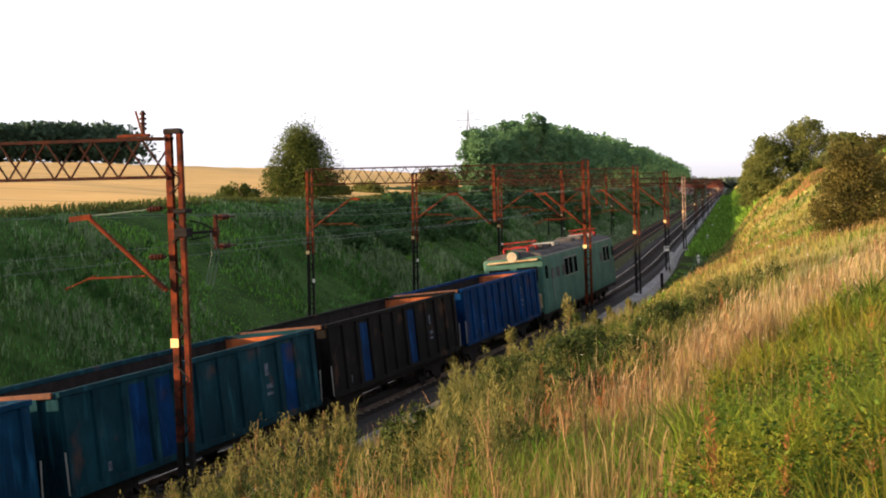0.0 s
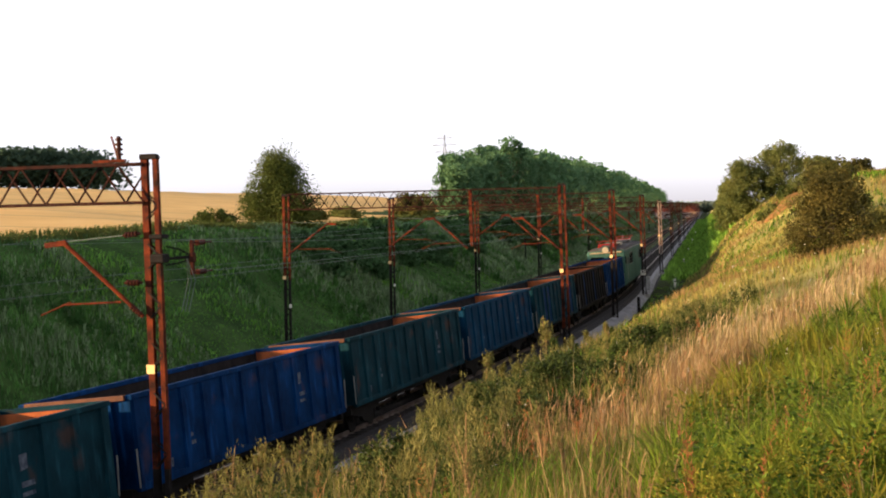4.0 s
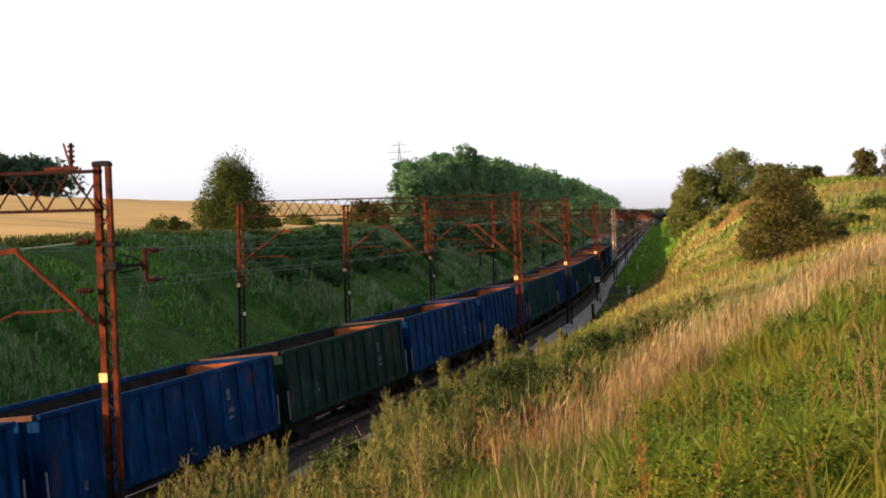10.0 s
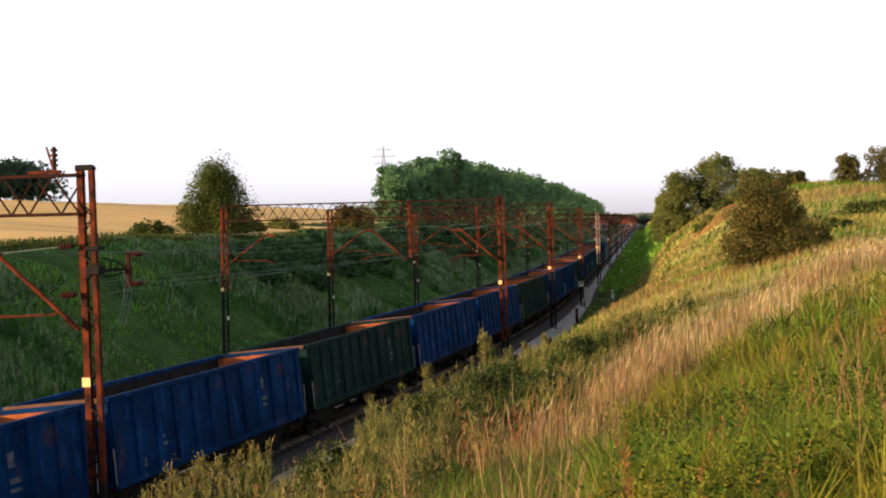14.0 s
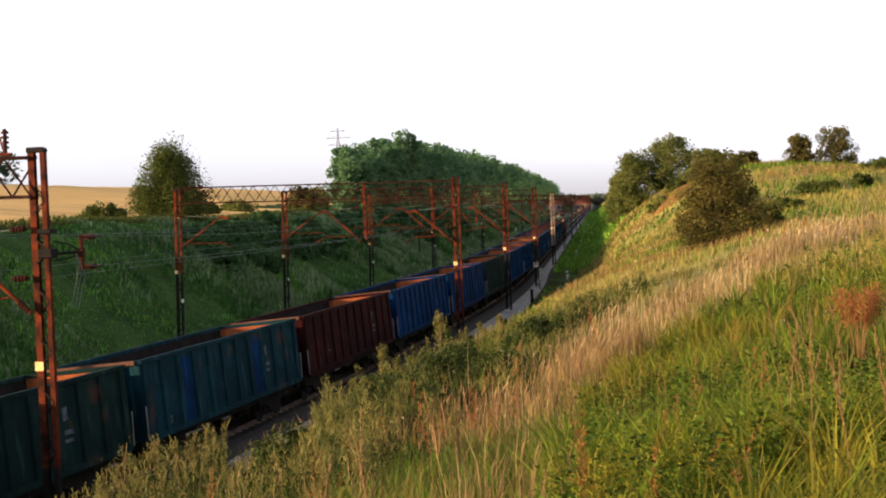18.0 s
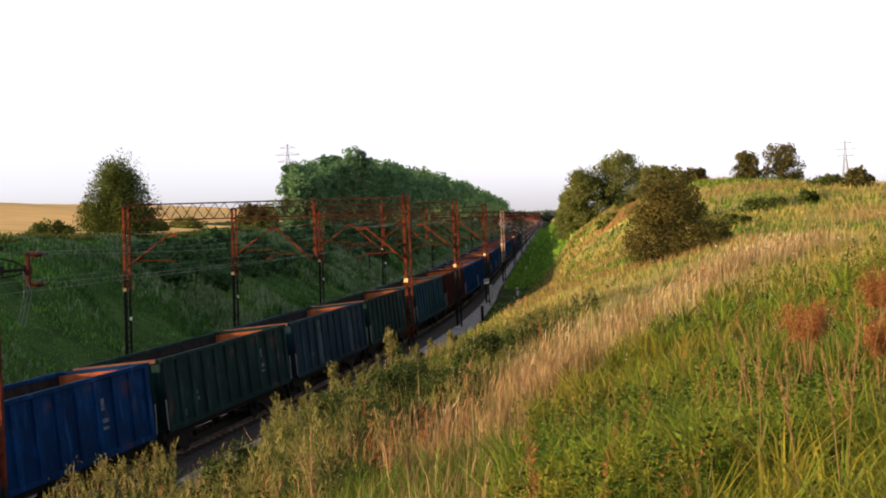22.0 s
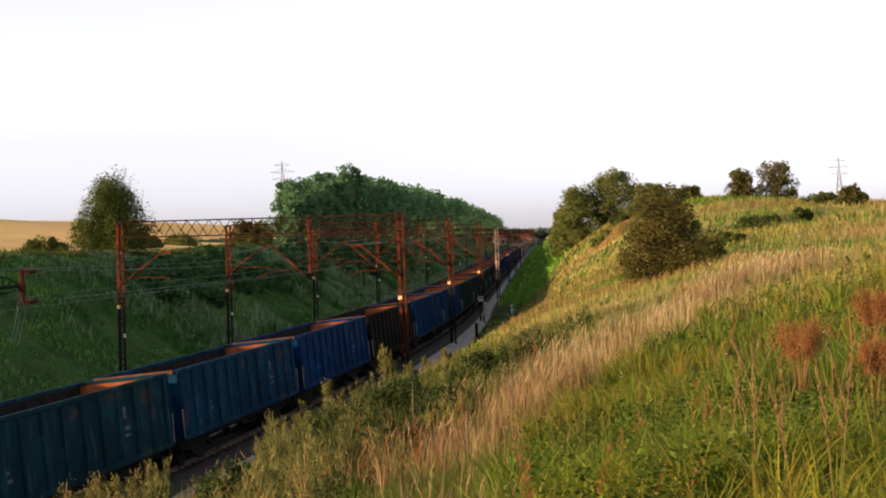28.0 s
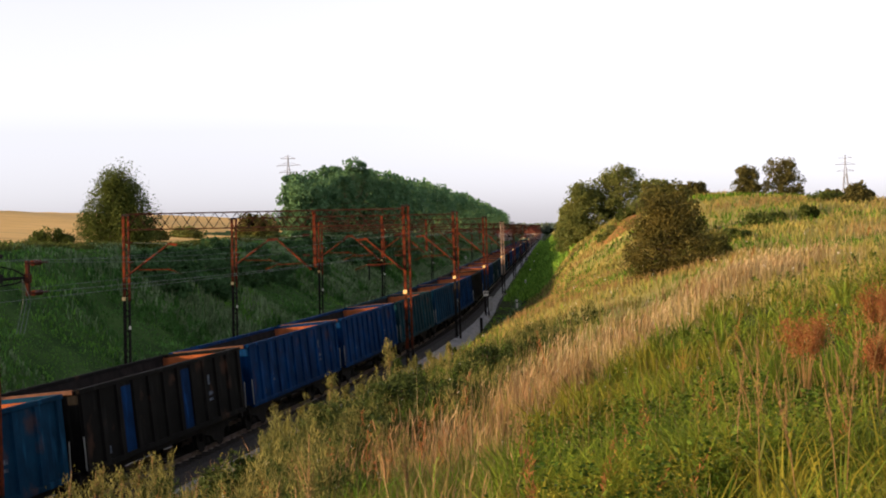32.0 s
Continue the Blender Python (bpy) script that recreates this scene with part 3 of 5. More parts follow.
def bogie(parent, y, dark):
    frame_ob = part("bogie", Build().box((0, y, .72), (1.9, .35, .3)), dark, parent, bevel=.02)
    for sx in (-1, 1):
        b = Build()
        b.prism([(y - 1.35, .55), (y - 1.15, .75), (y - .5, .62), (y - .3, .42), (y + .3, .42), (y + .5, .62), (y + 1.15, .75), (y + 1.35, .55), (y + 1.3, .95), (y + .5, 1.0), (y - .5, 1.0), (y - 1.3, .95)], 0, sx * .98 - .06, sx * .98 + .06)
        part("side_frame", b, dark, frame_ob)
    for dy in (-.9, .9):
        wheelset(frame_ob, y + dy)
    return frame_ob


def wagon(paint, inside, patch=None, patches=(), label=""):
    w = tagged(new("coal_wagon"), label, "freight wagon", "coal wagons of the train")
    H, B, Z0, HL = 3.28, 1.40, 1.16, 6.54
    part("floor", Build().box((0, 0, Z0), (2.7, 2 * HL - .1, .1)), M_INSIDE, w)
    n = 11
    for sx in (-1, 1):
        wall = part("side_wall", Build().box((sx * B, 0, (Z0 + H) / 2), (.05, 2 * HL, H - Z0)), paint, w)
        part("inner_lining", Build().box((sx * (B - .032), 0, (Z0 + H) / 2 + .03), (.012, 2 * HL - .14, H - Z0 - .1)), M_INSIDE, wall)
        part("top_rail", Build().box((sx * (B + .015), 0, H), (.17, 2 * HL + .04, .12)), paint, w, bevel=.012)
        part("bottom_rail", Build().box((sx * (B + .02), 0, Z0 + .02), (.12, 2 * HL, .16)), paint, w, bevel=.01)
        for i in range(n + 1):
            y = -HL + .21 + (2 * HL - .42) * i / n
            b = Build().prism([(y - .20, B * sx), (y + .20, B * sx), (y + .14, (B + .085) * sx), (y - .14, (B + .085) * sx)], 2, Z0 + .1, H - .06)
            b.v = [(q[1], q[0], q[2]) for q in b.v]
            part("rib", b, paint, wall)
    for sy in (-1, 1):
        wall = part("end_wall", Build().box((0, sy * (HL - .03), (Z0 + H) / 2), (2 * B - .06, .05, H - Z0)), paint, w)
        part("inner_lining", Build().box((0, sy * (HL - .066), (Z0 + H) / 2 + .03), (2 * B - .1, .012, H - Z0 - .1)), inside, wall)
        # only the rear rail takes the rim colour, which paints the low sun on it
        part("end_rail", Build().box((0, sy * HL, H), (2 * B - .16, .15, .12)), M_RIM if sy < 0 else paint, w, bevel=.012)
        for x in (-.9, -.3, .3, .9):
            part("end_rib", Build().box((x, sy * (HL + .045), (Z0 + H) / 2), (.14, .08, H - Z0 - .1)), paint, wall)
        part("headstock", Build().box((0, sy * (HL + .05), 1.02), (2.6, .18, .32)), M_BLACK, w, bevel=.01)
        for sx in (-1, 1):
            bf = part("buffer", Build().tube([(sx * .875, sy * (HL + .1), 1.04), (sx * .875, sy * (HL + .38), 1.04)], .09, 10), M_BLACK, w)
            part("buffer_head", Build().tube([(sx * .875, sy * (HL + .38), 1.04), (sx * .875, sy * (HL + .47), 1.04)], [.24, .2], 12), M_BLACK, bf)
        part("coupling_hook", Build().box((0, sy * (HL + .28), 1.0), (.1, .38, .16)), M_BLACK, w)
        part("handrail", Build().tube([(1.47, sy * (HL + .02), 1.2), (1.5, sy * (HL + .06), 2.1)], .02, 6), M_PALE_ROOF, w, "pale steel handrail at the corner")
    part("centre_sill", Build().box((0, 0, .95), (.5, 2 * HL, .3)), M_BLACK, w)
    for sx in (-1, 1):
        part("sole_bar", Build().box((sx * 1.1, 0, 1.0), (.1, 2 * HL, .24)), M_BLACK, w)
    for y in (-4.5, 4.5):
        bogie(w, y, M_BLACK)
    part("brake_cylinder", Build().tube([(.35, -1.1, .8), (.35, -.3, .8)], .17, 10), M_BLACK, w)
    for y, z, w1, h1 in ((3.2, 2.55, .34, .34), (3.25, 2.1, .62, .12), (3.3, 1.9, .5, .09), (-3.9, 2.0, .5, .1), (-3.85, 1.8, .62, .1), (-4.95, 1.5, .3, .22)):
        part("marking", Build().prism([(y - w1 / 2, z - h1 / 2), (y + w1 / 2, z - h1 * .42), (y + w1 * .46, z + h1 / 2), (y - w1 * .48, z + h1 * .44)], 0, B + .026, B + .031), M_STENCIL, w, "faded white stencilled marking, unreadable")
    for i in patches:
        y = -HL + .1 + (2 * HL - .2) * (i + .5) / n
        part("repainted_panel", Build().box((B + .03, y, 2.18), (.012, .8, 1.85)), patch, w, "panel of another colour")
    return w


def paint_mat(name, base, dark, rust=0.5):
    """Old wagon paint: streaks running down, rust breaking through, grime."""
    m = material(name, base, 0.72, 0.0, dark=dark, scale=1.0, bump=0.2, fine=9, object_random=0.12)
    nt = m.node_tree
    b = nt.nodes["Principled BSDF"]
    b.inputs["Specular IOR Level"].default_value = 0.03
    col = b.inputs["Base Color"].links[0].from_socket
    tc = nt.nodes.new("ShaderNodeTexCoord")
    for scale, lo, hi, tint, amount in (((2.2, 2.2, .35), .52, .72, tuple(c * .45 for c in base), .75), ((.9, .9, .9), .60, .70, (0.07, 0.035, 0.022), rust), ((5, 3.5, .8), .56, .72, tuple(min(1, c * 1.7 + .003) for c in base), .7)):
        mp = nt.nodes.new("ShaderNodeMapping")
        mp.inputs["Scale"].default_value = scale
        nt.links.new(tc.outputs["Object"], mp.inputs["Vector"])
        n = nt.nodes.new("ShaderNodeTexNoise")
        n.inputs["Scale"].default_value = 1.0
        n.inputs["Detail"].default_value = 6
        nt.links.new(mp.outputs[0], n.inputs["Vector"])
        mr = nt.nodes.new("ShaderNodeMapRange")
        mr.inputs["From Min"].default_value, mr.inputs["From Max"].default_value = lo, hi
        mr.inputs["To Max"].default_value = amount
        nt.links.new(n.outputs["Fac"], mr.inputs["Value"])
        mix = nt.nodes.new("ShaderNodeMix")
        mix.data_type = "RGBA"
        mix.inputs[7].default_value = (*tint, 1)
        nt.links.new(mr.outputs[0], mix.inputs[0])
        nt.links.new(col, mix.inputs[6])
        col = mix.outputs[2]
    nt.links.new(col, b.inputs["Base Color"])
    return m


P_BLUE = paint_mat("blue_paint", (.001, .029, .106), (.0008, .012, .045), .35)
P_STEEL_BLUE = paint_mat("faded_blue_paint", (.004, .038, .08), (.002, .018, .042))
P_TEAL = paint_mat("dull_teal_paint", (0.006, 0.036, 0.050), (0.003, 0.017, 0.024))
P_GREEN = paint_mat("dark_green_paint", (0.008, 0.026, 0.025), (0.004, 0.012, 0.012))
P_GREY = paint_mat("weathered_grey_paint", (0.010, 0.028, 0.045), (0.005, 0.014, 0.023), .3)
P_SCRAPED = paint_mat("scraped_pale_paint", (0.05, 0.075, 0.085), (0.012, 0.024, 0.03), .3)
P_BLACK = paint_mat("grimy_black_paint", (0.009, 0.0085, 0.008), (0.0045, 0.0045, 0.0045))
P_MAROON = paint_mat("maroon_paint", (0.030, 0.0055, 0.0065), (0.011, 0.003, 0.0035), .15)
M_PALE_ROOF = material("pale_grey_paint", (0.26, 0.27, 0.26), 0.6, dark=(0.13, 0.13, 0.125), scale=2)
M_STENCIL = material("faded_stencil", (0.13, 0.15, 0.18), 0.8, dark=(0.03, 0.04, 0.06), scale=7)
M_INSIDE = material("coal_dusted_steel", (0.026, 0.021, 0.02), 0.9, dark=(0.012, 0.011, 0.011), scale=2.5, bump=0.3)
# low sun on the rusty end linings is put into this brighter orange
M_SUNLIT_RUST = material("sunlit_rusty_lining", (0.33, 0.095, 0.032), 0.85, dark=(0.11, 0.045, 0.025), scale=1.6, bump=0.3)
M_RIM = material("sunlit_rim_steel", (0.16, 0.075, 0.045), 0.7, 0.0, dark=(0.09, 0.05, 0.035), scale=3)

LABELS = {"b": "bright blue open coal wagon with ribbed sides, empty", "s": "faded steel-blue open coal wagon with ribbed sides, empty",
          "t": "dull teal open coal wagon with ribbed sides, empty", "g": "dark green open coal wagon with ribbed sides, empty",
          "k": "grimy black open coal wagon with ribbed sides, empty", "m": "maroon open coal wagon with ribbed sides, empty"}
PAINTS = {"b": P_BLUE, "s": P_STEEL_BLUE, "t": P_TEAL, "g": P_GREEN, "k": P_BLACK, "m": P_MAROON}
ORDER = "bKGstbtbbgbbgbbmTgSgbbkbstbbKsbgb"
templates, WAGONS = {}, []
for k, c in enumerate(ORDER):
    if c not in templates:
        low = c.lower()
        extra = {"K": (2, 6), "G": (2, 3, 9), "T": (2, 7), "S": (3, 8)}.get(c, ())
        paint = {"G": P_TEAL, "S": P_GREY}.get(c, PAINTS[low])
        note = ", two panels scraped pale" if c == "S" else ", some panels repainted" if extra else ""
        templates[c] = wagon(paint, M_SUNLIT_RUST, P_SCRAPED if c == "S" else P_BLUE, extra, ("weathered grey-blue open coal wagon with ribbed sides" if c == "S" else LABELS[low]) + note)
        WAGONS.append(templates[c])
    else:
        WAGONS.append(copy_thing(templates[c], pose(0, 0, 0)))


def locomotive():
    loco = tagged(new("electric_locomotive"), "weathered green two-section electric freight locomotive with grey roof", "locomotive")
    L = 11.5

    def rings(b, rows):
        """A body lofted through rings of equal outlines."""
        n = len(rows[0])
        k = len(b.v)
        for r in rows:
            b.v += r
        for i in range(len(rows) - 1):
            for j in range(n):
                p, q = k + i * n + j, k + i * n + (j + 1) % n
                b.f.append((p, q, q + n, p + n))
        b.f.append(tuple(k + j for j in range(n)))
        b.f.append(tuple(k + (len(rows) - 1) * n + j for j in range(n)))
        return b

    prof = [(-1.45, 1.05), (1.45, 1.05), (1.5, 1.35), (1.5, 3.72), (1.43, 3.88), (-1.43, 3.88), (-1.5, 3.72), (-1.5, 1.35)]
    for k in (0, 1):
        c = (k - .5) * (L + .25)
        cab = -1 if k == 0 else 1           # the cab end of each section
        ends = []
        for y, f in ((-L / 2, cab < 0), (-L / 2 + .35, False), (L / 2 - .35, False), (L / 2, cab > 0)):
            ends.append([(x * (.93 if f else 1), c + y - (cab * max(0, z - 2.3) * .22 if f else 0), z - (.06 if f and z > 3 else 0)) for x, z in prof])
        body = part("body", rings(Build(), ends), M_LOCO, loco, bevel=.03)
        roof = part("roof", Build().prism([(-1.43, 3.882), (1.43, 3.882), (1.25, 4.02), (.6, 4.13), (-.6, 4.13), (-1.25, 4.02)], 1, c - L / 2 + (.6 if cab < 0 else .1), c + L / 2 - (.6 if cab > 0 else .1)), M_ROOF, loco)
        for sx in (-1, 1):
            part("gutter", Build().box((sx * 1.49, c, 3.84), (.05, L - .8, .06)), M_PALE_ROOF, body, "pale roof gutter")
            for y in ((.5, 1.75, 3.2) if k == 0 else (1.7, 3.0)):
                win = part("side_window", Build().box((sx * 1.5, c + y, 3.0), (.03, 1.08, .98)), M_PALE_ROOF, body, "window in a pale frame")
                part("pane", Build().box((sx * 1.508, c + y, 3.0), (.03, .96, .86)), M_GLASS, win)
            part("cab_door", Build().box((sx * 1.503, c + cab * 4.1, 2.35), (.02, .72, 1.9)), M_LOCO, body)
            part("cab_window", Build().box((sx * 1.508, c + cab * 4.95, 3.05), (.03, .6, .62)), M_GLASS, body)
            part("door_rail", Build().tube([(sx * 1.56, c + cab * 3.65, 1.5), (sx * 1.56, c + cab * 3.65, 3.0)], .02, 6), M_PALE_ROOF, body)
            for y in (-3.6, -2.2, -.6):
                part("vent_grille", Build().box((sx * 1.503, c - cab * .2 + cab * y * -.9 * (0 if k == 0 else 1) + y * (1 if k == 0 else 0), 2.9), (.02, .9, .5)), M_ROOF, body)
        for y in (-3.4, 3.4):
            bogie(loco, c + y, M_BLACK)
        part("underfloor_box", Build().box((0, c, .8), (2.4, 2.6, .5)), M_BLACK, loco, bevel=.03)
        for y, w1, h1 in ((-3.2, 1.0, .16), (-1.4, 1.5, .22), (.4, 1.3, .15), (2.1, 1.4, .22), (3.6, .9, .14)):
            part("roof_box", Build().box((.1, c + y, 4.12 + h1 / 2), (w1, 1.2, h1)), M_ROOF if y < 2 else M_PALE_ROOF, roof, bevel=.03)
        q = c + cab * 3.4
        pan = part("pantograph", Build().beam((-.6, q - 1, 4.35), (.6, q - 1, 4.35), .07).beam((-.6, q + 1, 4.35), (.6, q + 1, 4.35), .07), M_RED, roof, "folded red pantograph")
        for sx in (-.6, .6):
            part("frame_arm", Build().beam((sx, q - 1, 4.4), (sx, q + 1, 4.52), .05), M_RED, pan)
            for sy in (-1, 1):
                part("roof_insulator", Build().tube([(sx, q + sy, 4.1), (sx, q + sy, 4.35)], .08, 8), M_RED, pan)
        part("contact_strip", Build().beam((-.85, q, 4.6), (.85, q, 4.6), .1, .05), M_RED, pan)
        part("floor_edge", Build().box((0, c, 1.0), (2.9, L, .1)), M_BLACK, loco)
    for sy in (-1, 1):
        e = sy * (L + .125)
        lamp = part("headlight", Build().tube([(0, e - sy * .75, 3.95), (0, e - sy * .2, 3.95)], [.3, .3], 18), M_LOCO, loco, "round headlight housing over the cab")
        part("lens", Build().tube([(0, e - sy * .21, 3.95), (0, e - sy * .14, 3.95)], [.26, .25], 18), M_LAMP, lamp, "round lens catching the low sun")
        part("cab_brow", Build().box((0, e - sy * .3, 3.74), (2.5, .3, .08)), M_YELLOW, loco, "cream ledge over the windscreen")
        part("end_panel", Build().box((0, e + sy * .02, 1.72), (2.6, .04, .7)), M_YELLOW, loco, "cream warning band")
        for sx in (-.68, .68):
            part("windscreen", Build().box((sx, e - sy * .12, 3.05), (1.05, .05, .72), Matrix.Rotation(sy * .22, 3, "X")), M_GLASS, loco)
            part("tail_lamp", Build().tube([(sx * 1.35, e, 1.5), (sx * 1.35, e + sy * .12, 1.5)], .12, 10), M_LAMP, loco)
            bf = part("buffer", Build().tube([(sx * 1.3, e, 1.04), (sx * 1.3, e + sy * .45, 1.04)], .1, 10), M_BLACK, loco)
            part("buffer_head", Build().tube([(sx * 1.3, e + sy * .45, 1.04), (sx * 1.3, e + sy * .52, 1.04)], .24, 12), M_BLACK, bf)
        part("headstock", Build().box((0, e + sy * .1, 1.0), (2.7, .2, .35)), M_BLACK, loco)
    return loco


M_RED = material("red_roof_gear", (0.30, 0.03, 0.025), 0.6, dark=(0.12, 0.02, 0.02), scale=3)
M_LOCO = material("green_loco_paint", (0.065, 0.145, 0.115), 0.6, dark=(0.035, 0.085, 0.068), scale=0.9, bump=0.1)
M_ROOF = material("grey_roof", (0.10, 0.098, 0.10), 0.75, dark=(0.035, 0.032, 0.032), scale=1.6, bump=0.2)
M_GLASS = material("dark_glass", (0.006, 0.007, 0.008), 0.9, scale=1, gloss=0.0)
M_YELLOW = material("cream_paint", (0.46, 0.38, 0.24), 0.6, dark=(0.26, 0.19, 0.1), scale=2)
M_LAMP = material("lamp_lens", (0.7, 0.6, 0.42), 0.15, 0.3, scale=3)
LOCO = locomotive()


def travel(t):
    """How far the train has gone by t seconds."""
    u = t / 32.0
    return 0.77 + 371.07 * u - 33.26 * u * u + 62.21 * u ** 3 - 25.26 * u ** 4


# ---- plants: materials ----
M_LUSH = material("lush_grass", (0.118, 0.235, 0.02), 0.55, dark=(0.032, 0.074, 0.008), scale=0.5, island=0.62, trans=0.28)
M_OLIVE = material("olive_grass", (0.195, 0.19, 0.047), 0.65, dark=(0.09, 0.10, 0.025), scale=0.35, island=0.28, trans=0.3)
M_STRAW = material("dry_straw_grass", (0.40, 0.305, 0.155), 0.7, dark=(0.25, 0.205, 0.095), scale=0.5, island=0.3, trans=0.35)
M_MUGWORT = material("mugwort_leaf", (0.06, 0.09, 0.024), 0.65, dark=(0.018, 0.032, 0.009), scale=0.5, island=0.25, trans=0.25)
M_DOCK = material("dock_seed", (0.32, 0.13, 0.05), 0.75, dark=(0.2, 0.085, 0.033), scale=3.0, island=0.3, trans=0.35)
M_SLOPE = material("slope_grass", (0.105, 0.245, 0.06), 0.65, dark=(0.024, 0.07, 0.018), scale=0.3, island=0.3, trans=0.3)
M_PALE = material("pale_slope_grass", (0.21, 0.29, 0.15), 0.65, dark=(0.10, 0.165, 0.075), scale=0.3, island=0.4, trans=0.3)
M_BROAD = material("broad_leaf", (0.12, 0.17, 0.022), 0.5, dark=(0.025, 0.055, 0.008), scale=1.2, island=0.45, trans=0.25)
M_RUSSET = material("russet_grass", (0.30, 0.195, 0.08), 0.7, dark=(0.18, 0.13, 0.052), scale=0.4, island=0.22, trans=0.3)
M_SUNNY = material("sunlit_leaf", (0.18, 0.19, 0.055), 0.6, dark=(0.085, 0.11, 0.032), scale=0.5, island=0.3, trans=0.35)
M_STRAW_EAR = material("straw_ears", (0.50, 0.38, 0.22), 0.7, dark=(0.36, 0.28, 0.15), scale=0.5, island=0.2, trans=0.4)
M_PINK = material("pinkish_grass", (0.31, 0.185, 0.10), 0.7, dark=(0.17, 0.12, 0.055), scale=0.6, island=0.35, trans=0.35)
M_FRESH = material("fresh_slope_grass", (0.155, 0.34, 0.055), 0.65, dark=(0.075, 0.185, 0.03), scale=0.4, island=0.25, trans=0.35)
M_EDGE = material("field_edge_grass", (0.10, 0.12, 0.035), 0.7, dark=(0.05, 0.07, 0.02), scale=0.5, island=0.3, trans=0.3)
M_FLOWER = material("white_umbel", (0.72, 0.70, 0.62), 0.7, scale=2)
M_YELLOW_GREEN = material("yellow_green_grass", (0.23, 0.205, 0.027), 0.6, dark=(0.10, 0.11, 0.015), scale=0.9, island=0.4, trans=0.28)
M_VERGE = material("verge_grass", (0.19, 0.36, 0.05), 0.65, dark=(0.10, 0.20, 0.028), scale=0.3, island=0.4, trans=0.35)
M_MUGWORT_TOP = material("mugwort_flower", (0.205, 0.185, 0.06), 0.7, dark=(0.09, 0.10, 0.03), scale=0.45, island=0.25, trans=0.3)
M_HILL = material("hill_grass", (0.34, 0.29, 0.08), 0.65, dark=(0.215, 0.20, 0.055), scale=0.22, island=0.2, trans=0.35)
M_TUSSOCK = material("tussock_grass", (0.19, 0.24, 0.03), 0.55, dark=(0.06, 0.105, 0.012), scale=0.7, island=0.45, trans=0.3)
M_STALK = material("dry_stalk", (0.30, 0.20, 0.085), 0.75, dark=(0.17, 0.11, 0.045), scale=4, trans=0.25)
M_STEM = material("brown_stem", (0.30, 0.20, 0.10), 0.8, dark=(0.2, 0.12, 0.06), scale=3)


def blades(name, p, height, width, lean, mat, rng, label, category="grass", out=None):
    """Tapering bent blades of grass rooted at p, as one mesh."""
    n = len(p)
    a = rng.uniform(0, 2 * np.pi, n)
    face = np.stack([np.cos(a), np.sin(a), np.zeros(n)], 1)
    b = a + rng.uniform(-.6, .6, n) + np.pi / 2
    if out is None:
        out = np.stack([np.cos(b), np.sin(b), np.zeros(n)], 1)
    else:
        face = np.stack([-out[:, 1], out[:, 0], np.zeros(n)], 1) * .8 + face * .45
    out += np.array([0.08, 0.08, 0])          # combed a little by the wind
    h, w, l = height[:, None], width[:, None], (lean * rng.uniform(.3, 1.5, n) * height)[:, None]
    up = np.array([[0, 0, 1.0]])
    mid = p + up * h * .58 + out * l * .3
    tip = p + up * h * rng.uniform(.85, 1.0, n)[:, None] + out * l
    v = np.stack([p - face * w * .5, p + face * w * .5, mid + face * w * .42, mid - face * w * .42, tip], 1).reshape(-1, 3)
    k = np.arange(n)[:, None] * 5
    quad, tri = k + np.array([[0, 1, 2, 3]]), k + np.array([[3, 2, 4]])
    flat = np.concatenate([quad.ravel(), tri.ravel()])
    sizes = np.concatenate([np.full(n, 4), np.full(n, 3)])
    return tagged(new(name, raw_mesh(name, v, flat, sizes, [mat])), label, category, kind="stuff")


def scatter(rng, n, r0, r1, a0=-36.0, a1=22.0, power=1.0):
    """Places on the ground, denser near the standpoint."""
    r = r0 * (r1 / r0) ** (rng.uniform(0, 1, n) ** power)
    a = np.radians(rng.uniform(a0, a1, n))
    x, y = r * np.sin(a), r * np.cos(a)
    s, o = to_line(x, y)
    return x, y, r, s, o


def straw_x(y):
    return np.interp(y, [0, 10, 16.3, 21.7, 26.8, 31, 36.3, 45, 60, 120], [-4.2, -2.0, -.6, .65, 1.95, 3.2, 5.0, 8.0, 13, 31])


def lush_from(y):
    """How far to the right of the straw the lush grass begins."""
    return np.interp(y, [6, 9, 14, 20, 40], [2.6, 1.9, .75, .6, 1.4])


def bank_of(y):
    """How far the near bank stands back from the track."""
    b = np.clip((y - 75) / 90, 0, 1)
    return 1.0 * b * b * (3 - 2 * b)


def low_brow(x, y, oo):
    """The stretch of the brow where only short grass grows and the gravel shows over it."""
    a = np.degrees(np.arctan2(x, y))
    gap = np.clip(1 - np.abs(a + 13.4) / 1.6, 0, 1) ** .5
    return 1 - .1 * gap * (oo < 13.5)


def slivers(name, base, tip, width, mat, rng, label, category="grass", belly=.45):
    """Slender leaves or stalks from base to tip, widest at the belly: one mesh."""
    n = len(base)
    d = tip - base
    side = np.cross(d, rng.normal(size=(n, 3)))
    side /= np.linalg.norm(side, axis=1)[:, None] + 1e-9
    mid = base + d * belly
    w = (np.broadcast_to(width, n) * .5)[:, None] * side
    v = np.stack([base, mid + w, tip, mid - w], 1).reshape(-1, 3)
    return tagged(new(name, raw_mesh(name, v, np.arange(4 * n), np.full(n, 4), [mat])), label, category, kind="stuff")


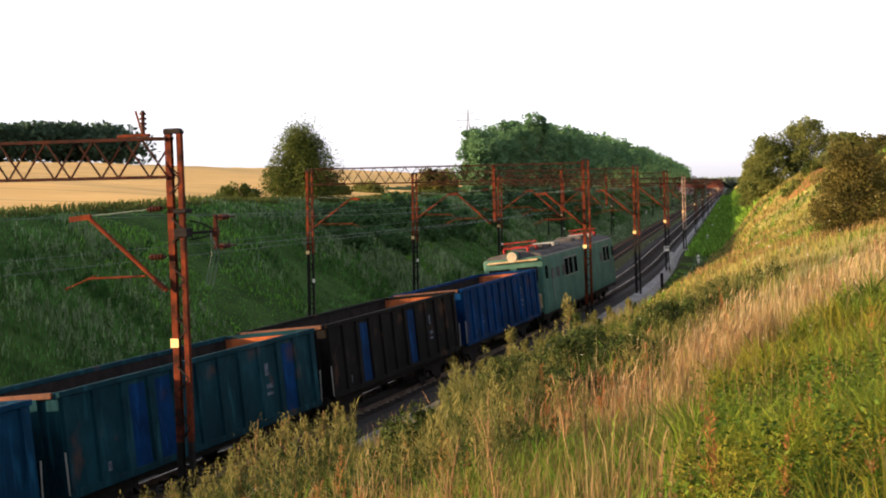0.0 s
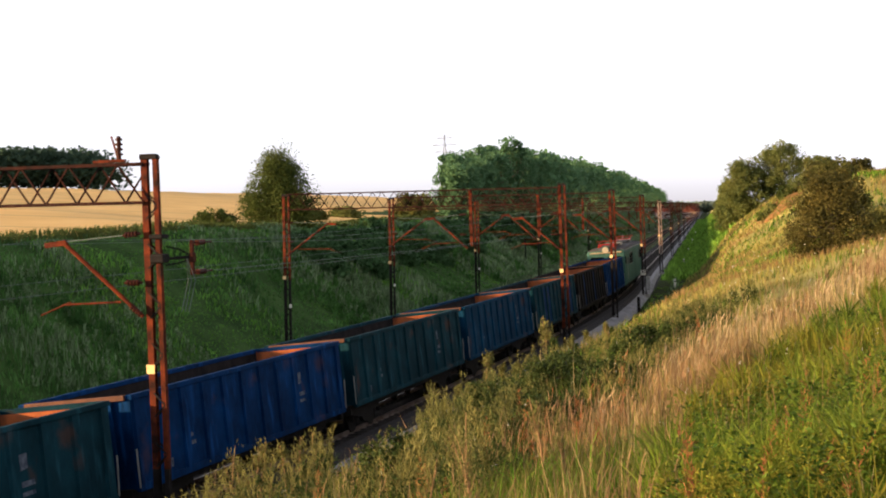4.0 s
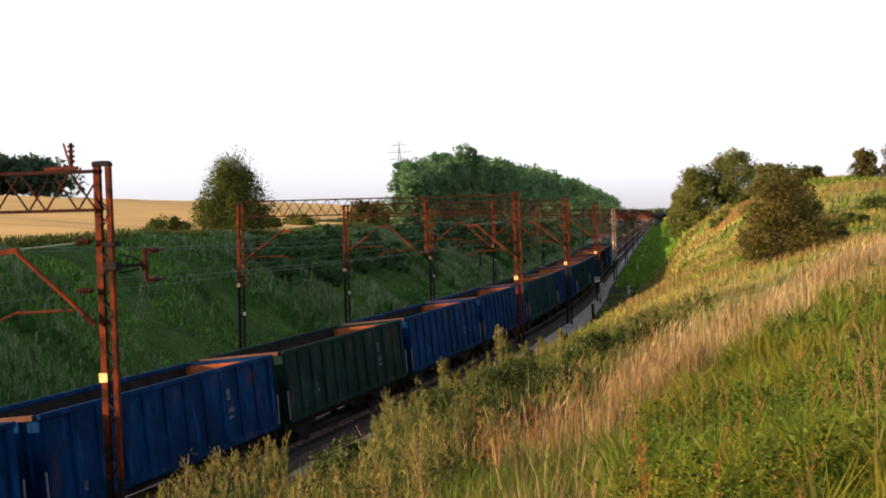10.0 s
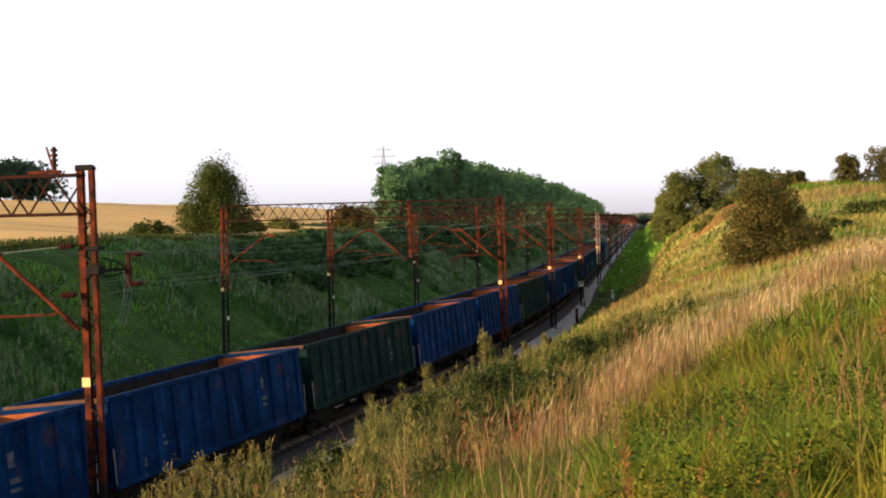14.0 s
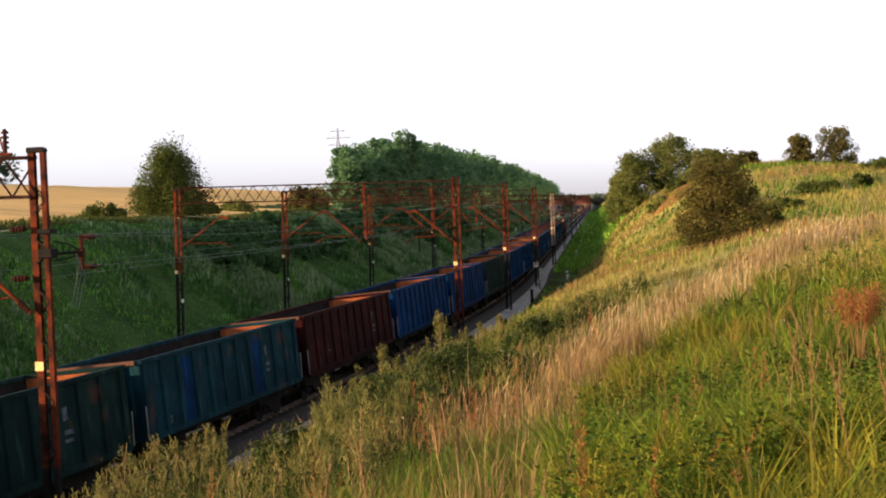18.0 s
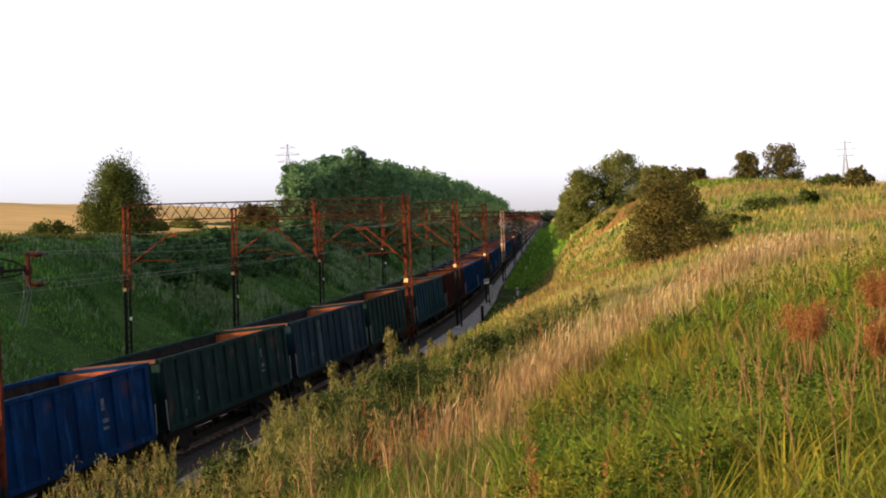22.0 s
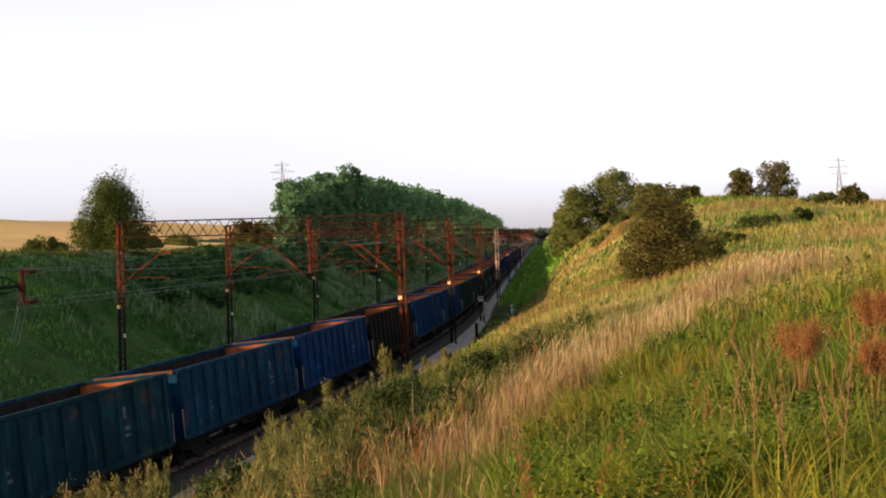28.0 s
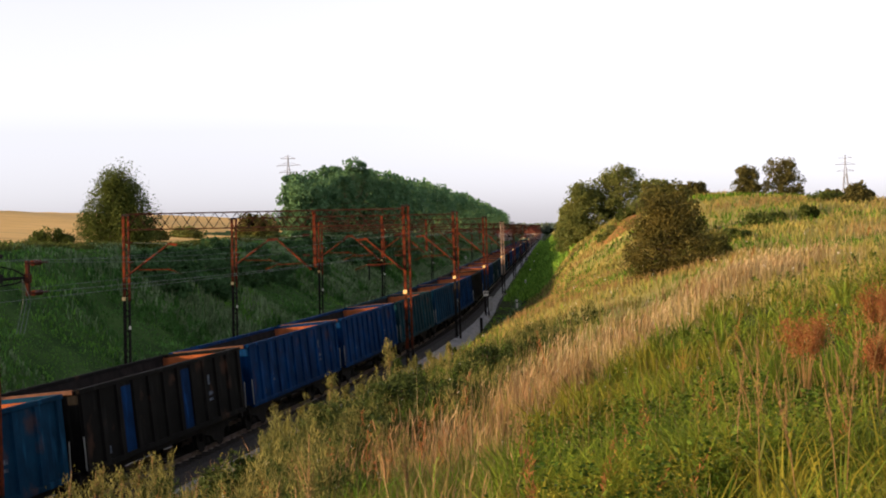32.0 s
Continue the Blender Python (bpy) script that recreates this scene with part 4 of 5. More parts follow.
def spire_leaves(rng, p, h, count, u0, u1, length, rise, spread=.1):
    """Leaf lines along the bent stems of plants at p: between the heights u0 and u1, rising at about `rise`."""
    n = len(p)
    u = rng.uniform(u0, u1, (n, count))
    a = rng.uniform(0, 2 * np.pi, (n, count))
    bend = rng.normal(0, .12, (n, 1, 2)) + np.array([.05, .03])
    hh = h[:, None]
    c = np.stack([p[:, 0:1] + bend[:, :, 0] * u ** 2 * hh, p[:, 1:2] + bend[:, :, 1] * u ** 2 * hh, p[:, 2:3] + u * hh], -1)
    c[..., :2] += rng.normal(0, 1, (n, count, 2)) * (spread * hh * (1.1 - u))[..., None] * .5
    e = rise + rng.normal(0, .3, (n, count))
    l = length * hh * (1.25 - .7 * (u - u0) / (u1 - u0)) * rng.uniform(.6, 1.3, (n, count))
    d = np.stack([np.cos(a) * np.cos(e), np.sin(a) * np.cos(e), np.sin(e)], -1) * l[..., None]
    return c.reshape(-1, 3), (c + d).reshape(-1, 3)


def plant_right_bank():
    """Tufts of grass, each of one kind, thicker near the standpoint."""
    rng = np.random.default_rng(11)
    x, y, r, s, o = scatter(rng, 50000, 2.2, 260.0, -32, 20)
    oo = o - bank_of(y)
    soil = (mound_z(x, y) > .5) & (wave(x, y, .8, 3) > .3)
    thin, d = rng.uniform(0, 1, len(x)), x - straw_x(y)
    keep = (o > cess_edge(s) + .05) & ~soil & ((d < lush_from(y) - .2) | (r > 26) | (thin < .08)) & ((d > -.6) | (r > 70) | (o < 8) | (thin < .4))
    x, y, r, s, o, oo = (q[keep] for q in (x, y, r, s, o, oo))
    n = len(x)
    n1, n2, n3 = wave(x, y, 1.3, 5), wave(x, y, 5.0, 8), wave(x, y, 3.1, 14)
    d = x - straw_x(y)
    band = np.exp(-(d / (0.05 + 0.031 * y)) ** 2) * np.clip((y - 12) / 18, 0, 1)
    pick = rng.uniform(0, 1, n)
    dry = (pick < band * .4 + .02) & (mound_z(x, y) < .3)
    russet = ~dry & (mound_z(x, y) < .3) & (n3 + .4 * rng.normal(size=n) > .75) & (oo > 7)
    near = (d > lush_from(y)) & (r < 21 + 5 * n2)
    lush = ~dry & ~russet & (near & (pick < .80 + .15 * n1) | (oo < 6.8) & (y > 45) | (pick < np.where(r < 36, .08 + .2 * (n1 > .2), .12 + .25 * (n2 > .3))))
    olive = ~dry & ~russet & ~lush
    hill = olive & (d > .0) & (r > 20)
    olive &= ~hill
    verge = lush & (oo < 6.8) & (y > 45)
    lush &= ~verge
    tall = rng.uniform(.35, 1.15, n) * np.clip(.85 + .35 * n1 + .2 * n2, .4, 1.3) * np.where(oo < 6.5, .65, 1) * np.where(r < 6, .7, 1) * low_brow(x, y, oo) * np.where(r > 45, .7, 1)
    for name, mask, h, lean, wide, k, mat, label in (
            ("dry_grass", dry, .8, .2, .5, 8, M_STRAW, "tall dry straw-coloured grass on the bank"),
            ("russet_grass", russet, .6, .3, .6, 7, M_RUSSET, "reddish-brown seeding grass on the bank"),
            ("verge_grass", verge, .5, .6, 1.25, 7, M_VERGE, "fresh green grass at the foot of the bank"),
            ("hill_grass", hill, .5, .45, .7, 8, M_HILL, "sunlit yellow-green grass on the hillside"),
            ("lush_grass", lush, .5, .75, .95, 7, M_LUSH, "lush bright green tufts of grass on the bank"),
            ("olive_grass", olive, .5, .45, .8, 6, M_OLIVE, "yellow-green meadow grass on the bank")):
        i = np.repeat(np.flatnonzero(mask), k)
        a = rng.uniform(0, 2 * np.pi, len(i))
        rho = (.03 + .0035 * r[i]) * np.sqrt(rng.uniform(0, 1, len(i))) * 1.6
        px, py = x[i] + rho * np.cos(a), y[i] + rho * np.sin(a)
        a2 = a + rng.normal(0, .7, len(i))
        out = np.stack([np.cos(a2), np.sin(a2), np.zeros(len(i))], 1)
        w = np.maximum(.007, r[i] * np.where(r[i] > 40, .00062, .0008)) * rng.uniform(.6, 1.4, len(i)) * wide * np.where(r[i] < 16, 1.25, 1)
        blades(name, np.stack([px, py, ground_z(px, py) - .02], 1), h * tall[i] * rng.uniform(.6, 1.15, len(i)), w, lean, mat, rng, label, out=out)
    # the belt of dry straw: fine upright stalks standing close together
    n = 20000
    y = 15 * (5.2 ** rng.uniform(0, 1, n))
    x = straw_x(y) + rng.normal(.1, .5, n) * (.2 + .034 * y + .03 * np.clip(y - 32, 0, 30)) + .2 * wave(x[:1] * 0 + y, y, 3.0, 2)
    k = (wave(x, y, 1.1, 19) + .6 * wave(x, y, .5, 3) + rng.normal(0, .5, n) > np.interp(y, [15, 24, 40], [1.15, .75, .22]) + np.clip((np.degrees(np.arctan2(x, y)) - 7.5) / 2.5, 0, 2)) & (mound_z(x, y) < .1)
    x, y = x[k], y[k]
    n = len(x)
    h = rng.uniform(.5, .95, n) * np.where(y > 45, .8, 1) * np.clip(.9 + .3 * wave(x, y, 1.8, 6), .5, 1.3)
    p = np.stack([x, y, ground_z(x, y) - .02], 1)
    blades("straw_stalks", p, h, np.maximum(.008, y * .00045) * rng.uniform(.7, 1.3, n), .16, M_STRAW, rng, "dense belt of fine dry straw stalks on the bank")
    top = rng.uniform(0, 1, n) < .4
    q = p[top] + np.stack([rng.normal(.08, .05, top.sum()), rng.normal(.05, .05, top.sum()), h[top] * .8], 1)
    slivers("straw_ears", q, q + np.stack([rng.normal(.05, .04, top.sum()), rng.normal(.03, .04, top.sum()), rng.uniform(.12, .22, top.sum())], 1), np.maximum(.012, y[top] * .0006), M_STRAW_EAR, rng, "pale feathery ears of the dry grass")
    # the pinkish fringe below the straw and in the foreground
    n = 15000
    y = 8 * (6.0 ** rng.uniform(0, 1, n))
    x = straw_x(y) - rng.gamma(1.6, .3 + .008 * y, n) + .4
    x = np.where((rng.uniform(0, 1, n) < .5) & (y < 16), -rng.uniform(.02, .30, n) * y, x)
    s, o = to_line(x, y)
    k = (o > 9.6) & (wave(x, y, .8, 29) + .5 * wave(x, y, .33, 13) + rng.normal(0, .3, n) > np.where(y < 15, .5, .4))
    x, y = x[k], y[k]
    n = len(x)
    h = rng.uniform(.3, .75, n)
    p = np.stack([x, y, ground_z(x, y) - .02], 1)
    blades("pink_grass", p, h, np.maximum(.005, y * .0005) * rng.uniform(.7, 1.3, n), .2, M_PINK, rng, "thin pinkish-brown seeding grass below the straw belt")
    top = rng.uniform(0, 1, n) < .35
    q = p[top] + np.stack([rng.normal(0, .05, top.sum()), rng.normal(0, .05, top.sum()), h[top] * .78], 1)
    slivers("pink_ears", q, q + np.stack([rng.normal(.03, .03, top.sum()), rng.normal(0, .03, top.sum()), rng.uniform(.09, .18, top.sum())], 1), np.maximum(.006, y[top] * .0007), M_PINK, rng, "reddish seed heads of thin grass")
    # rank grass along the very brow, half hiding the gravel
    n = 7000
    a, d = np.radians(rng.uniform(-26, -2, n)), rng.uniform(13, 48, n)
    x, y = d * np.sin(a), d * np.cos(a)
    s, o = to_line(x, y)
    k = (o > 8.9) & (o < 12.0)
    x, y, d = x[k], y[k], d[k]
    p = np.stack([x, y, ground_z(x, y) - .02], 1)
    h = rng.uniform(.25, .6, len(x)) * np.clip(.9 + .4 * wave(x, y, .9, 5), .4, 1.3)
    ripe = rng.uniform(0, 1, len(x)) < .3
    for name, mask, mat, label in (("brow_grass", ~ripe, M_OLIVE, "rank olive grass along the brow of the bank"), ("ripe_brow_grass", ripe, M_PINK, "thin reddish grass stalks along the brow of the bank")):
        blades(name, p[mask], h[mask], np.maximum(.008, d[mask] * .0006), .3, mat, rng, label)
    # arching tussocks in the nearest grass, with dark gaps between them
    x, y, r, s, o = scatter(rng, 3600, 4.0, 30.0, -9, 20, .8)
    k = (x - straw_x(y) > lush_from(y) - .1) & (wave(x, y, .8, 6) + .5 * wave(x, y, 2.1, 9) + .25 * rng.normal(size=len(x)) > .12)
    x, y, r = x[k], y[k], r[k]
    yellow = wave(x, y, 1.6, 15) + .5 * rng.normal(size=len(x)) > .25
    for name, mask, mat, label in (("grass_tussocks", ~yellow, M_TUSSOCK, "arching bright green tussocks of grass on the bank"), ("yellow_tussocks", yellow, M_YELLOW_GREEN, "yellow-green tussocks of grass on the bank")):
        i = np.repeat(np.flatnonzero(mask), 30)
        a = rng.uniform(0, 2 * np.pi, len(i))
        rho = (.03 + .0025 * r[i]) * np.sqrt(rng.uniform(0, 1, len(i)))
        out = np.stack([np.cos(a), np.sin(a), np.zeros(len(i))], 1)
        size = (.26 + .34 * (np.sin(i * 12.9898) * .5 + .5)) * rng.uniform(.6, 1.15, len(i))
        px, py = x[i] + rho * np.cos(a), y[i] + rho * np.sin(a)
        blades(name, np.stack([px, py, ground_z(px, py) - .02], 1), size, np.maximum(.012, r[i] * .0010) * rng.uniform(.6, 1.3, len(i)), .8, mat, rng, label, out=out)
    # patches of grass on the bank further along
    n = 40000
    y = 48 * (3.8 ** rng.uniform(0, 1, n))
    x = rng.uniform(-4, 30, n)
    s, o = to_line(x, y)
    k = (o > 5.4) & ((o < 24) | (y > 55)) & (x - straw_x(y) < y * .14)
    x, y = x[k], y[k]
    patch = wave(x, y, 3.2, 41) + .5 * wave(x, y, 1.2, 23) + rng.normal(0, .25, len(x))
    lower = (to_line(x, y)[1] - bank_of(y) < 11.5) & (y < 120)
    patch *= np.where(lower, 1.9, 1)
    for name, mask, mat, label in (("bank_russet_grass", patch > .5, M_RUSSET, "patches of brownish grass on the bank"), ("bank_green_grass", patch < -.3, M_LUSH, "patches of green grass on the bank"), ("bank_yellow_grass", (patch >= -.3) & (patch <= .5), M_HILL, "patches of yellowish grass on the bank")):
        px, py = x[mask], y[mask]
        blades(name, np.stack([px, py, ground_z(px, py) - .03], 1), rng.uniform(.2, .45, len(px)), py * .0006, .5, mat, rng, label)
    # thin grass over the earth mound
    x, y = rng.uniform(3.2, 8.2, 3200), rng.uniform(103, 121, 3200)
    k = (mound_z(x, y) > .25) & (wave(x, y, .6, 3) < .2)
    x, y = x[k], y[k]
    blades("mound_grass", np.stack([x, y, ground_z(x, y)], 1), rng.uniform(.25, .6, len(x)), np.full(len(x), .06), .5, M_OLIVE, rng, "thin grass growing over the earth mound")
    # dead stalks standing in the nearest grass
    x, y, r, s, o = scatter(rng, 1700, 6.0, 40.0, -6, 19)
    k = (wave(x, y, 1.9, 4) > .0) & (x - straw_x(y) > .3)
    x, y, r = x[k], y[k], r[k]
    blades("dead_stalks", np.stack([x, y, ground_z(x, y)], 1), rng.uniform(.4, .85, len(x)), np.maximum(.005, r * .00042), .25, M_RUSSET, rng, "dead brown stalks standing in the grass")
    # the meadow behind and beside the standpoint
    x, y, r, s, o = scatter(rng, 13000, .5, 90.0, 20, 328)
    k = (o > 5) & (np.abs(o + 5) > 10)
    x, y, r = x[k], y[k], r[k]
    blades("meadow_grass", np.stack([x, y, ground_z(x, y) - .02], 1), rng.uniform(.25, .6, len(x)), np.maximum(.01, r * .0022), .5, M_OLIVE, rng, "meadow grass on the level ground above the cutting")


def leafy_stuff(name, p, height, leaves, size, mat, rng, label, top_heavy=.6, spread=.3, category="weeds", upright=(.8, 3.0), slim=.32):
    """Upright weeds, each a spire of small leaves: one mesh."""
    n = len(p)
    u = rng.uniform(0, 1, (n, leaves)) ** top_heavy
    a = rng.uniform(0, 2 * np.pi, (n, leaves))
    rad = spread * (1.08 - u) * rng.uniform(.1, 1, (n, leaves)) + .01
    bend = rng.normal(0, .10, (n, 1, 2))
    c = np.stack([p[:, 0:1] + rad * np.cos(a) * height[:, None] + bend[:, :, 0] * u ** 2 * height[:, None], p[:, 1:2] + rad * np.sin(a) * height[:, None] + bend[:, :, 1] * u ** 2 * height[:, None], p[:, 2:3] + u * height[:, None]], -1).reshape(-1, 3)
    m = len(c)
    dirv = np.stack([np.cos(a).ravel(), np.sin(a).ravel(), rng.uniform(*upright, m)], 1)
    dirv /= np.linalg.norm(dirv, axis=1)[:, None]
    side = np.cross(dirv, rng.normal(size=(m, 3)))
    side /= np.linalg.norm(side, axis=1)[:, None]
    sz = (np.repeat(size, leaves) if np.ndim(size) else size) * rng.uniform(.6, 1.3, m)
    sz = sz[:, None]
    v = np.stack([c - dirv * sz, c + side * sz * slim, c + dirv * sz, c - side * sz * slim], 1).reshape(-1, 3)
    return tagged(new(name, raw_mesh(name, v, np.arange(4 * m), np.full(m, 4), [mat])), label, category, kind="stuff")


def plant_weeds():
    rng = np.random.default_rng(21)
    # mugwort along the brow of the bank, where it hides the foot of the train
    x, y, r, s, o = scatter(rng, 15000, 12.0, 110.0, -30, 6)
    oo = o - bank_of(y)
    k = (oo > 8.4) & (oo < 15.0) & (wave(x, y, 1.5, 3) > -.35) & (r < 50) & ((r < 38) | (wave(x, y, 4.0, 30) > .1))
    k &= (x - straw_x(y)) < -.6 - .3 * wave(x, y, 1.2, 2)
    a = np.degrees(np.arctan2(x, y))
    k &= (np.abs(a + 13.4) > 1.8) | (wave(x, y, .9, 3) > .35)
    x, y, r = x[k], y[k], r[k]
    p = np.stack([x, y, ground_z(x, y)], 1)
    lump = wave(x, y, 1.0, 6) + .6 * wave(x, y, .45, 11)
    h = rng.uniform(.45, .75, len(x)) * np.clip(.8 + .6 * lump, .25, 1.4) * low_brow(x, y, oo[k]) * np.interp(r, [18, 30, 40], [1.0, .85, .62])
    w = np.maximum(.012, r * .00062)
    b, t = spire_leaves(rng, p, h, 32, .05, .75, .2, .45, .3)
    slivers("mugwort", b, t, np.repeat(w * 1.05, 32), M_MUGWORT, rng, "grey-green leafy mugwort along the brow of the bank", "weeds")
    tops = lump + .4 * rng.normal(size=len(x)) > .25
    b, t = spire_leaves(rng, p[tops], h[tops] * 1.1, 30, .45, 1.0, .15, 1.05, .15)
    slivers("mugwort_plumes", b, t, np.repeat(w[tops] * .8, 30), M_MUGWORT_TOP, rng, "yellowish flowering plumes of mugwort along the brow of the bank", "weeds")
    # broad-leaved plants close by
    x, y, r, s, o = scatter(rng, 6500, 4.0, 42.0, -12, 20)
    k = (x - straw_x(y) > lush_from(y)) & (wave(x, y, 1.1, 9) > -.1)
    x, y, r = x[k], y[k], r[k]
    lump = wave(x, y, .55, 8) + .6 * wave(x, y, .27, 3)
    k = lump + .3 * rng.normal(size=len(x)) > -.1
    x, y, r, lump = x[k], y[k], r[k], lump[k]
    p = np.stack([x, y, ground_z(x, y)], 1)
    gold = wave(x, y, 1.3, 21) + .5 * rng.normal(size=len(x)) > .2
    leafy_stuff("yellowing_weeds", p[gold], rng.uniform(.3, .6, gold.sum()), 40, np.maximum(.014, r[gold] * .0009), M_YELLOW_GREEN, rng, "yellowing leafy weeds among the grass", .5, .4, upright=(-.2, 1.2), slim=.3)
    p, r, x, lump = p[~gold], r[~gold], x[~gold], lump[~gold]
    leafy_stuff("broad_leaved_weeds", p, rng.uniform(.22, .45, len(x)) * np.clip(.95 + .6 * lump, .35, 1.7), 38, np.maximum(.022, r * .0012), M_BROAD, rng, "broad-leaved green weeds among the grass", .7, .5, upright=(-.3, .8), slim=.45)
    # reddish dock and dry stalks
    x, y, r, s, o = scatter(rng, 1500, 7.0, 60.0, -20, 20)
    d = x - straw_x(y)
    k = (o > 10) & (((np.abs(d + .9) < 1.2) & (rng.uniform(0, 1, len(x)) < .14)) | ((d > 2.0) & (y < 24) & (rng.uniform(0, 1, len(x)) < .07)))
    x, y, r = x[k], y[k], r[k]
    p = np.stack([x, y, ground_z(x, y)], 1)
    b, t = spire_leaves(rng, p, rng.uniform(.45, .8, len(x)), 60, .4, 1.0, .09, .9, .1)
    slivers("dock", b, t, np.repeat(np.maximum(.006, r * .0005), 60), M_DOCK, rng, "rust-brown seeding dock among the grass", "weeds")
    # small white umbels
    x, y, r, s, o = scatter(rng, 200, 12.0, 70.0, -14, 18)
    k = (o > 11)
    x, y, r = x[k], y[k], r[k]
    p = np.stack([x, y, ground_z(x, y) + rng.uniform(.35, .6, len(x))], 1)
    leafy_stuff("white_umbels", p, np.full(len(x), .05), 5, np.maximum(.008, r * .0005), M_FLOWER, rng, "scattered small white flower heads", 1, 1.0)


def plant_far_bank():
    """Grass on the bank and verge further along the line."""
    rng = np.random.default_rng(41)
    n = 20000
    y = 150 * (5.0 ** rng.uniform(0, 1, n))
    o = rng.uniform(2.9, 26, n)
    x = X0 + o
    p = np.stack([x, y, ground_z(x, y) - .05], 1)
    blades("far_grass", p, rng.uniform(.4, 1.0, n), y * .0015, .5, M_VERGE, rng, "green grass on the bank further along the line")


def plant_left_slope():
    rng = np.random.default_rng(31)
    n = 108000
    s = -105 + (rng.uniform(0, 1, n) ** 1.5) * 420
    o = -rng.uniform(13.8, 28.0, n)
    a = np.where(s < 0, -s / RAD, 0)
    x = np.where(s < 0, X0 - RAD + (RAD + o) * np.cos(a), X0 + o)
    y = np.where(s < 0, Y1 - (RAD + o) * np.sin(a), Y1 + s)
    keep = (s > 60) | (o > -27.3 + wave(x, y, 7.0, 4) * .6)
    x, y, s, o = x[keep], y[keep], s[keep], o[keep]
    r = np.hypot(x, y)
    p = np.stack([x, y, ground_z(x, y) - .02], 1)
    n1 = .8 * wave(x, y, 2.3, 7) + .6 * wave(x, y, .8, 2) + .8 * wave(x, y, 8.5, 3)
    # the pale share rises along the line, standing in for haze there
    pale = n1 + rng.normal(0, .35, len(x)) > .45 - .55 * np.clip((s + 25) / 60, 0, 1)
    hh = rng.uniform(.22, .6, len(x)) * np.clip(.85 + .8 * n1, .2, 2.0)
    hh *= np.where(o < -24.0, .55, 1)
    w = r * .0009 * rng.uniform(.7, 1.4, len(x))
    fresh = ~pale & (wave(x, y, 4.4, 9) + .6 * wave(x, y, 1.7, 5) + rng.normal(0, .3, len(x)) > .42)
    blades("fresh_grass", p[fresh], hh[fresh], w[fresh], .6, M_FRESH, rng, "fresh bright green grass on the shaded cutting slope")
    dull = ~pale & ~fresh
    blades("slope_grass", p[dull], hh[dull], w[dull], .5, M_SLOPE, rng, "rank green grass on the shaded cutting slope")
    blades("pale_grass", p[pale], hh[pale] * 1.1, w[pale], .4, M_PALE, rng, "pale seeding grass on the shaded cutting slope, thicker further along in place of haze")
    # nettles and tall herbs in patches
    k = (o > -22) & (wave(x, y, 3.4, 12) > .25) & (rng.uniform(0, 1, len(x)) < .06)
    leafy_stuff("nettles", p[k], rng.uniform(.5, 1.0, k.sum()), 30, r[k] * .0015, M_SLOPE, rng, "dark green nettles on the shaded slope", .8, .4)
    k = (o > -23) & (wave(x, y, 5.2, 17) > .15) & (rng.uniform(0, 1, len(x)) < .045)
    leafy_stuff("pale_herbs", p[k], rng.uniform(.4, .8, k.sum()), 30, r[k] * .0014, M_PALE, rng, "pale grey-green herbs on the shaded slope", .6, .35)
    # dull grass along the edge of the grain
    n = 9000
    s, o = rng.uniform(-112, 62, n), -rng.uniform(25.6, 28.0, n)
    a = np.where(s < 0, -s / RAD, 0)
    x = np.where(s < 0, X0 - RAD + (RAD + o) * np.cos(a), X0 + o)
    y = np.where(s < 0, Y1 - (RAD + o) * np.sin(a), Y1 + s)
    blades("field_edge_grass", np.stack([x, y, ground_z(x, y) - .02], 1), rng.uniform(.2, .5, n), np.hypot(x, y) * .0011, .6, M_EDGE, rng, "dull green grass along the edge of the grain field")
    # weeds between and beside the tracks
    n = 9000
    s = rng.uniform(-70, 260, n)
    o = rng.choice([-2.3, -7.6, -9.5, -11.5, 4.6], n) + rng.normal(0, .7, n)
    k = (o < 4.9) & ((o > 4.1) | (o < -1.7)) & ~((o > -6.2) & (o < -2.7))
    s, o = s[k], o[k]
    a = np.where(s < 0, -s / RAD, 0)
    x = np.where(s < 0, X0 - RAD + (RAD + o) * np.cos(a), X0 + o)
    y = np.where(s < 0, Y1 - (RAD + o) * np.sin(a), Y1 + s)
    p = np.stack([x, y, ground_z(x, y) - .02], 1)
    blades("track_weeds", p, rng.uniform(.15, .5, len(x)), np.hypot(x, y) * .0011, .5, M_PALE, rng, "low weeds along the edge of the ballast")


def at_bearing(a, o):
    """The place at offset o from the track that lies a degrees to the right of +y."""
    d = np.linspace(5, 160, 3100)
    x, y = d * math.sin(math.radians(a)), d * math.cos(math.radians(a))
    k = int(np.argmin(np.abs(to_line(x, y)[1] - o)))
    return float(x[k]), float(y[k])


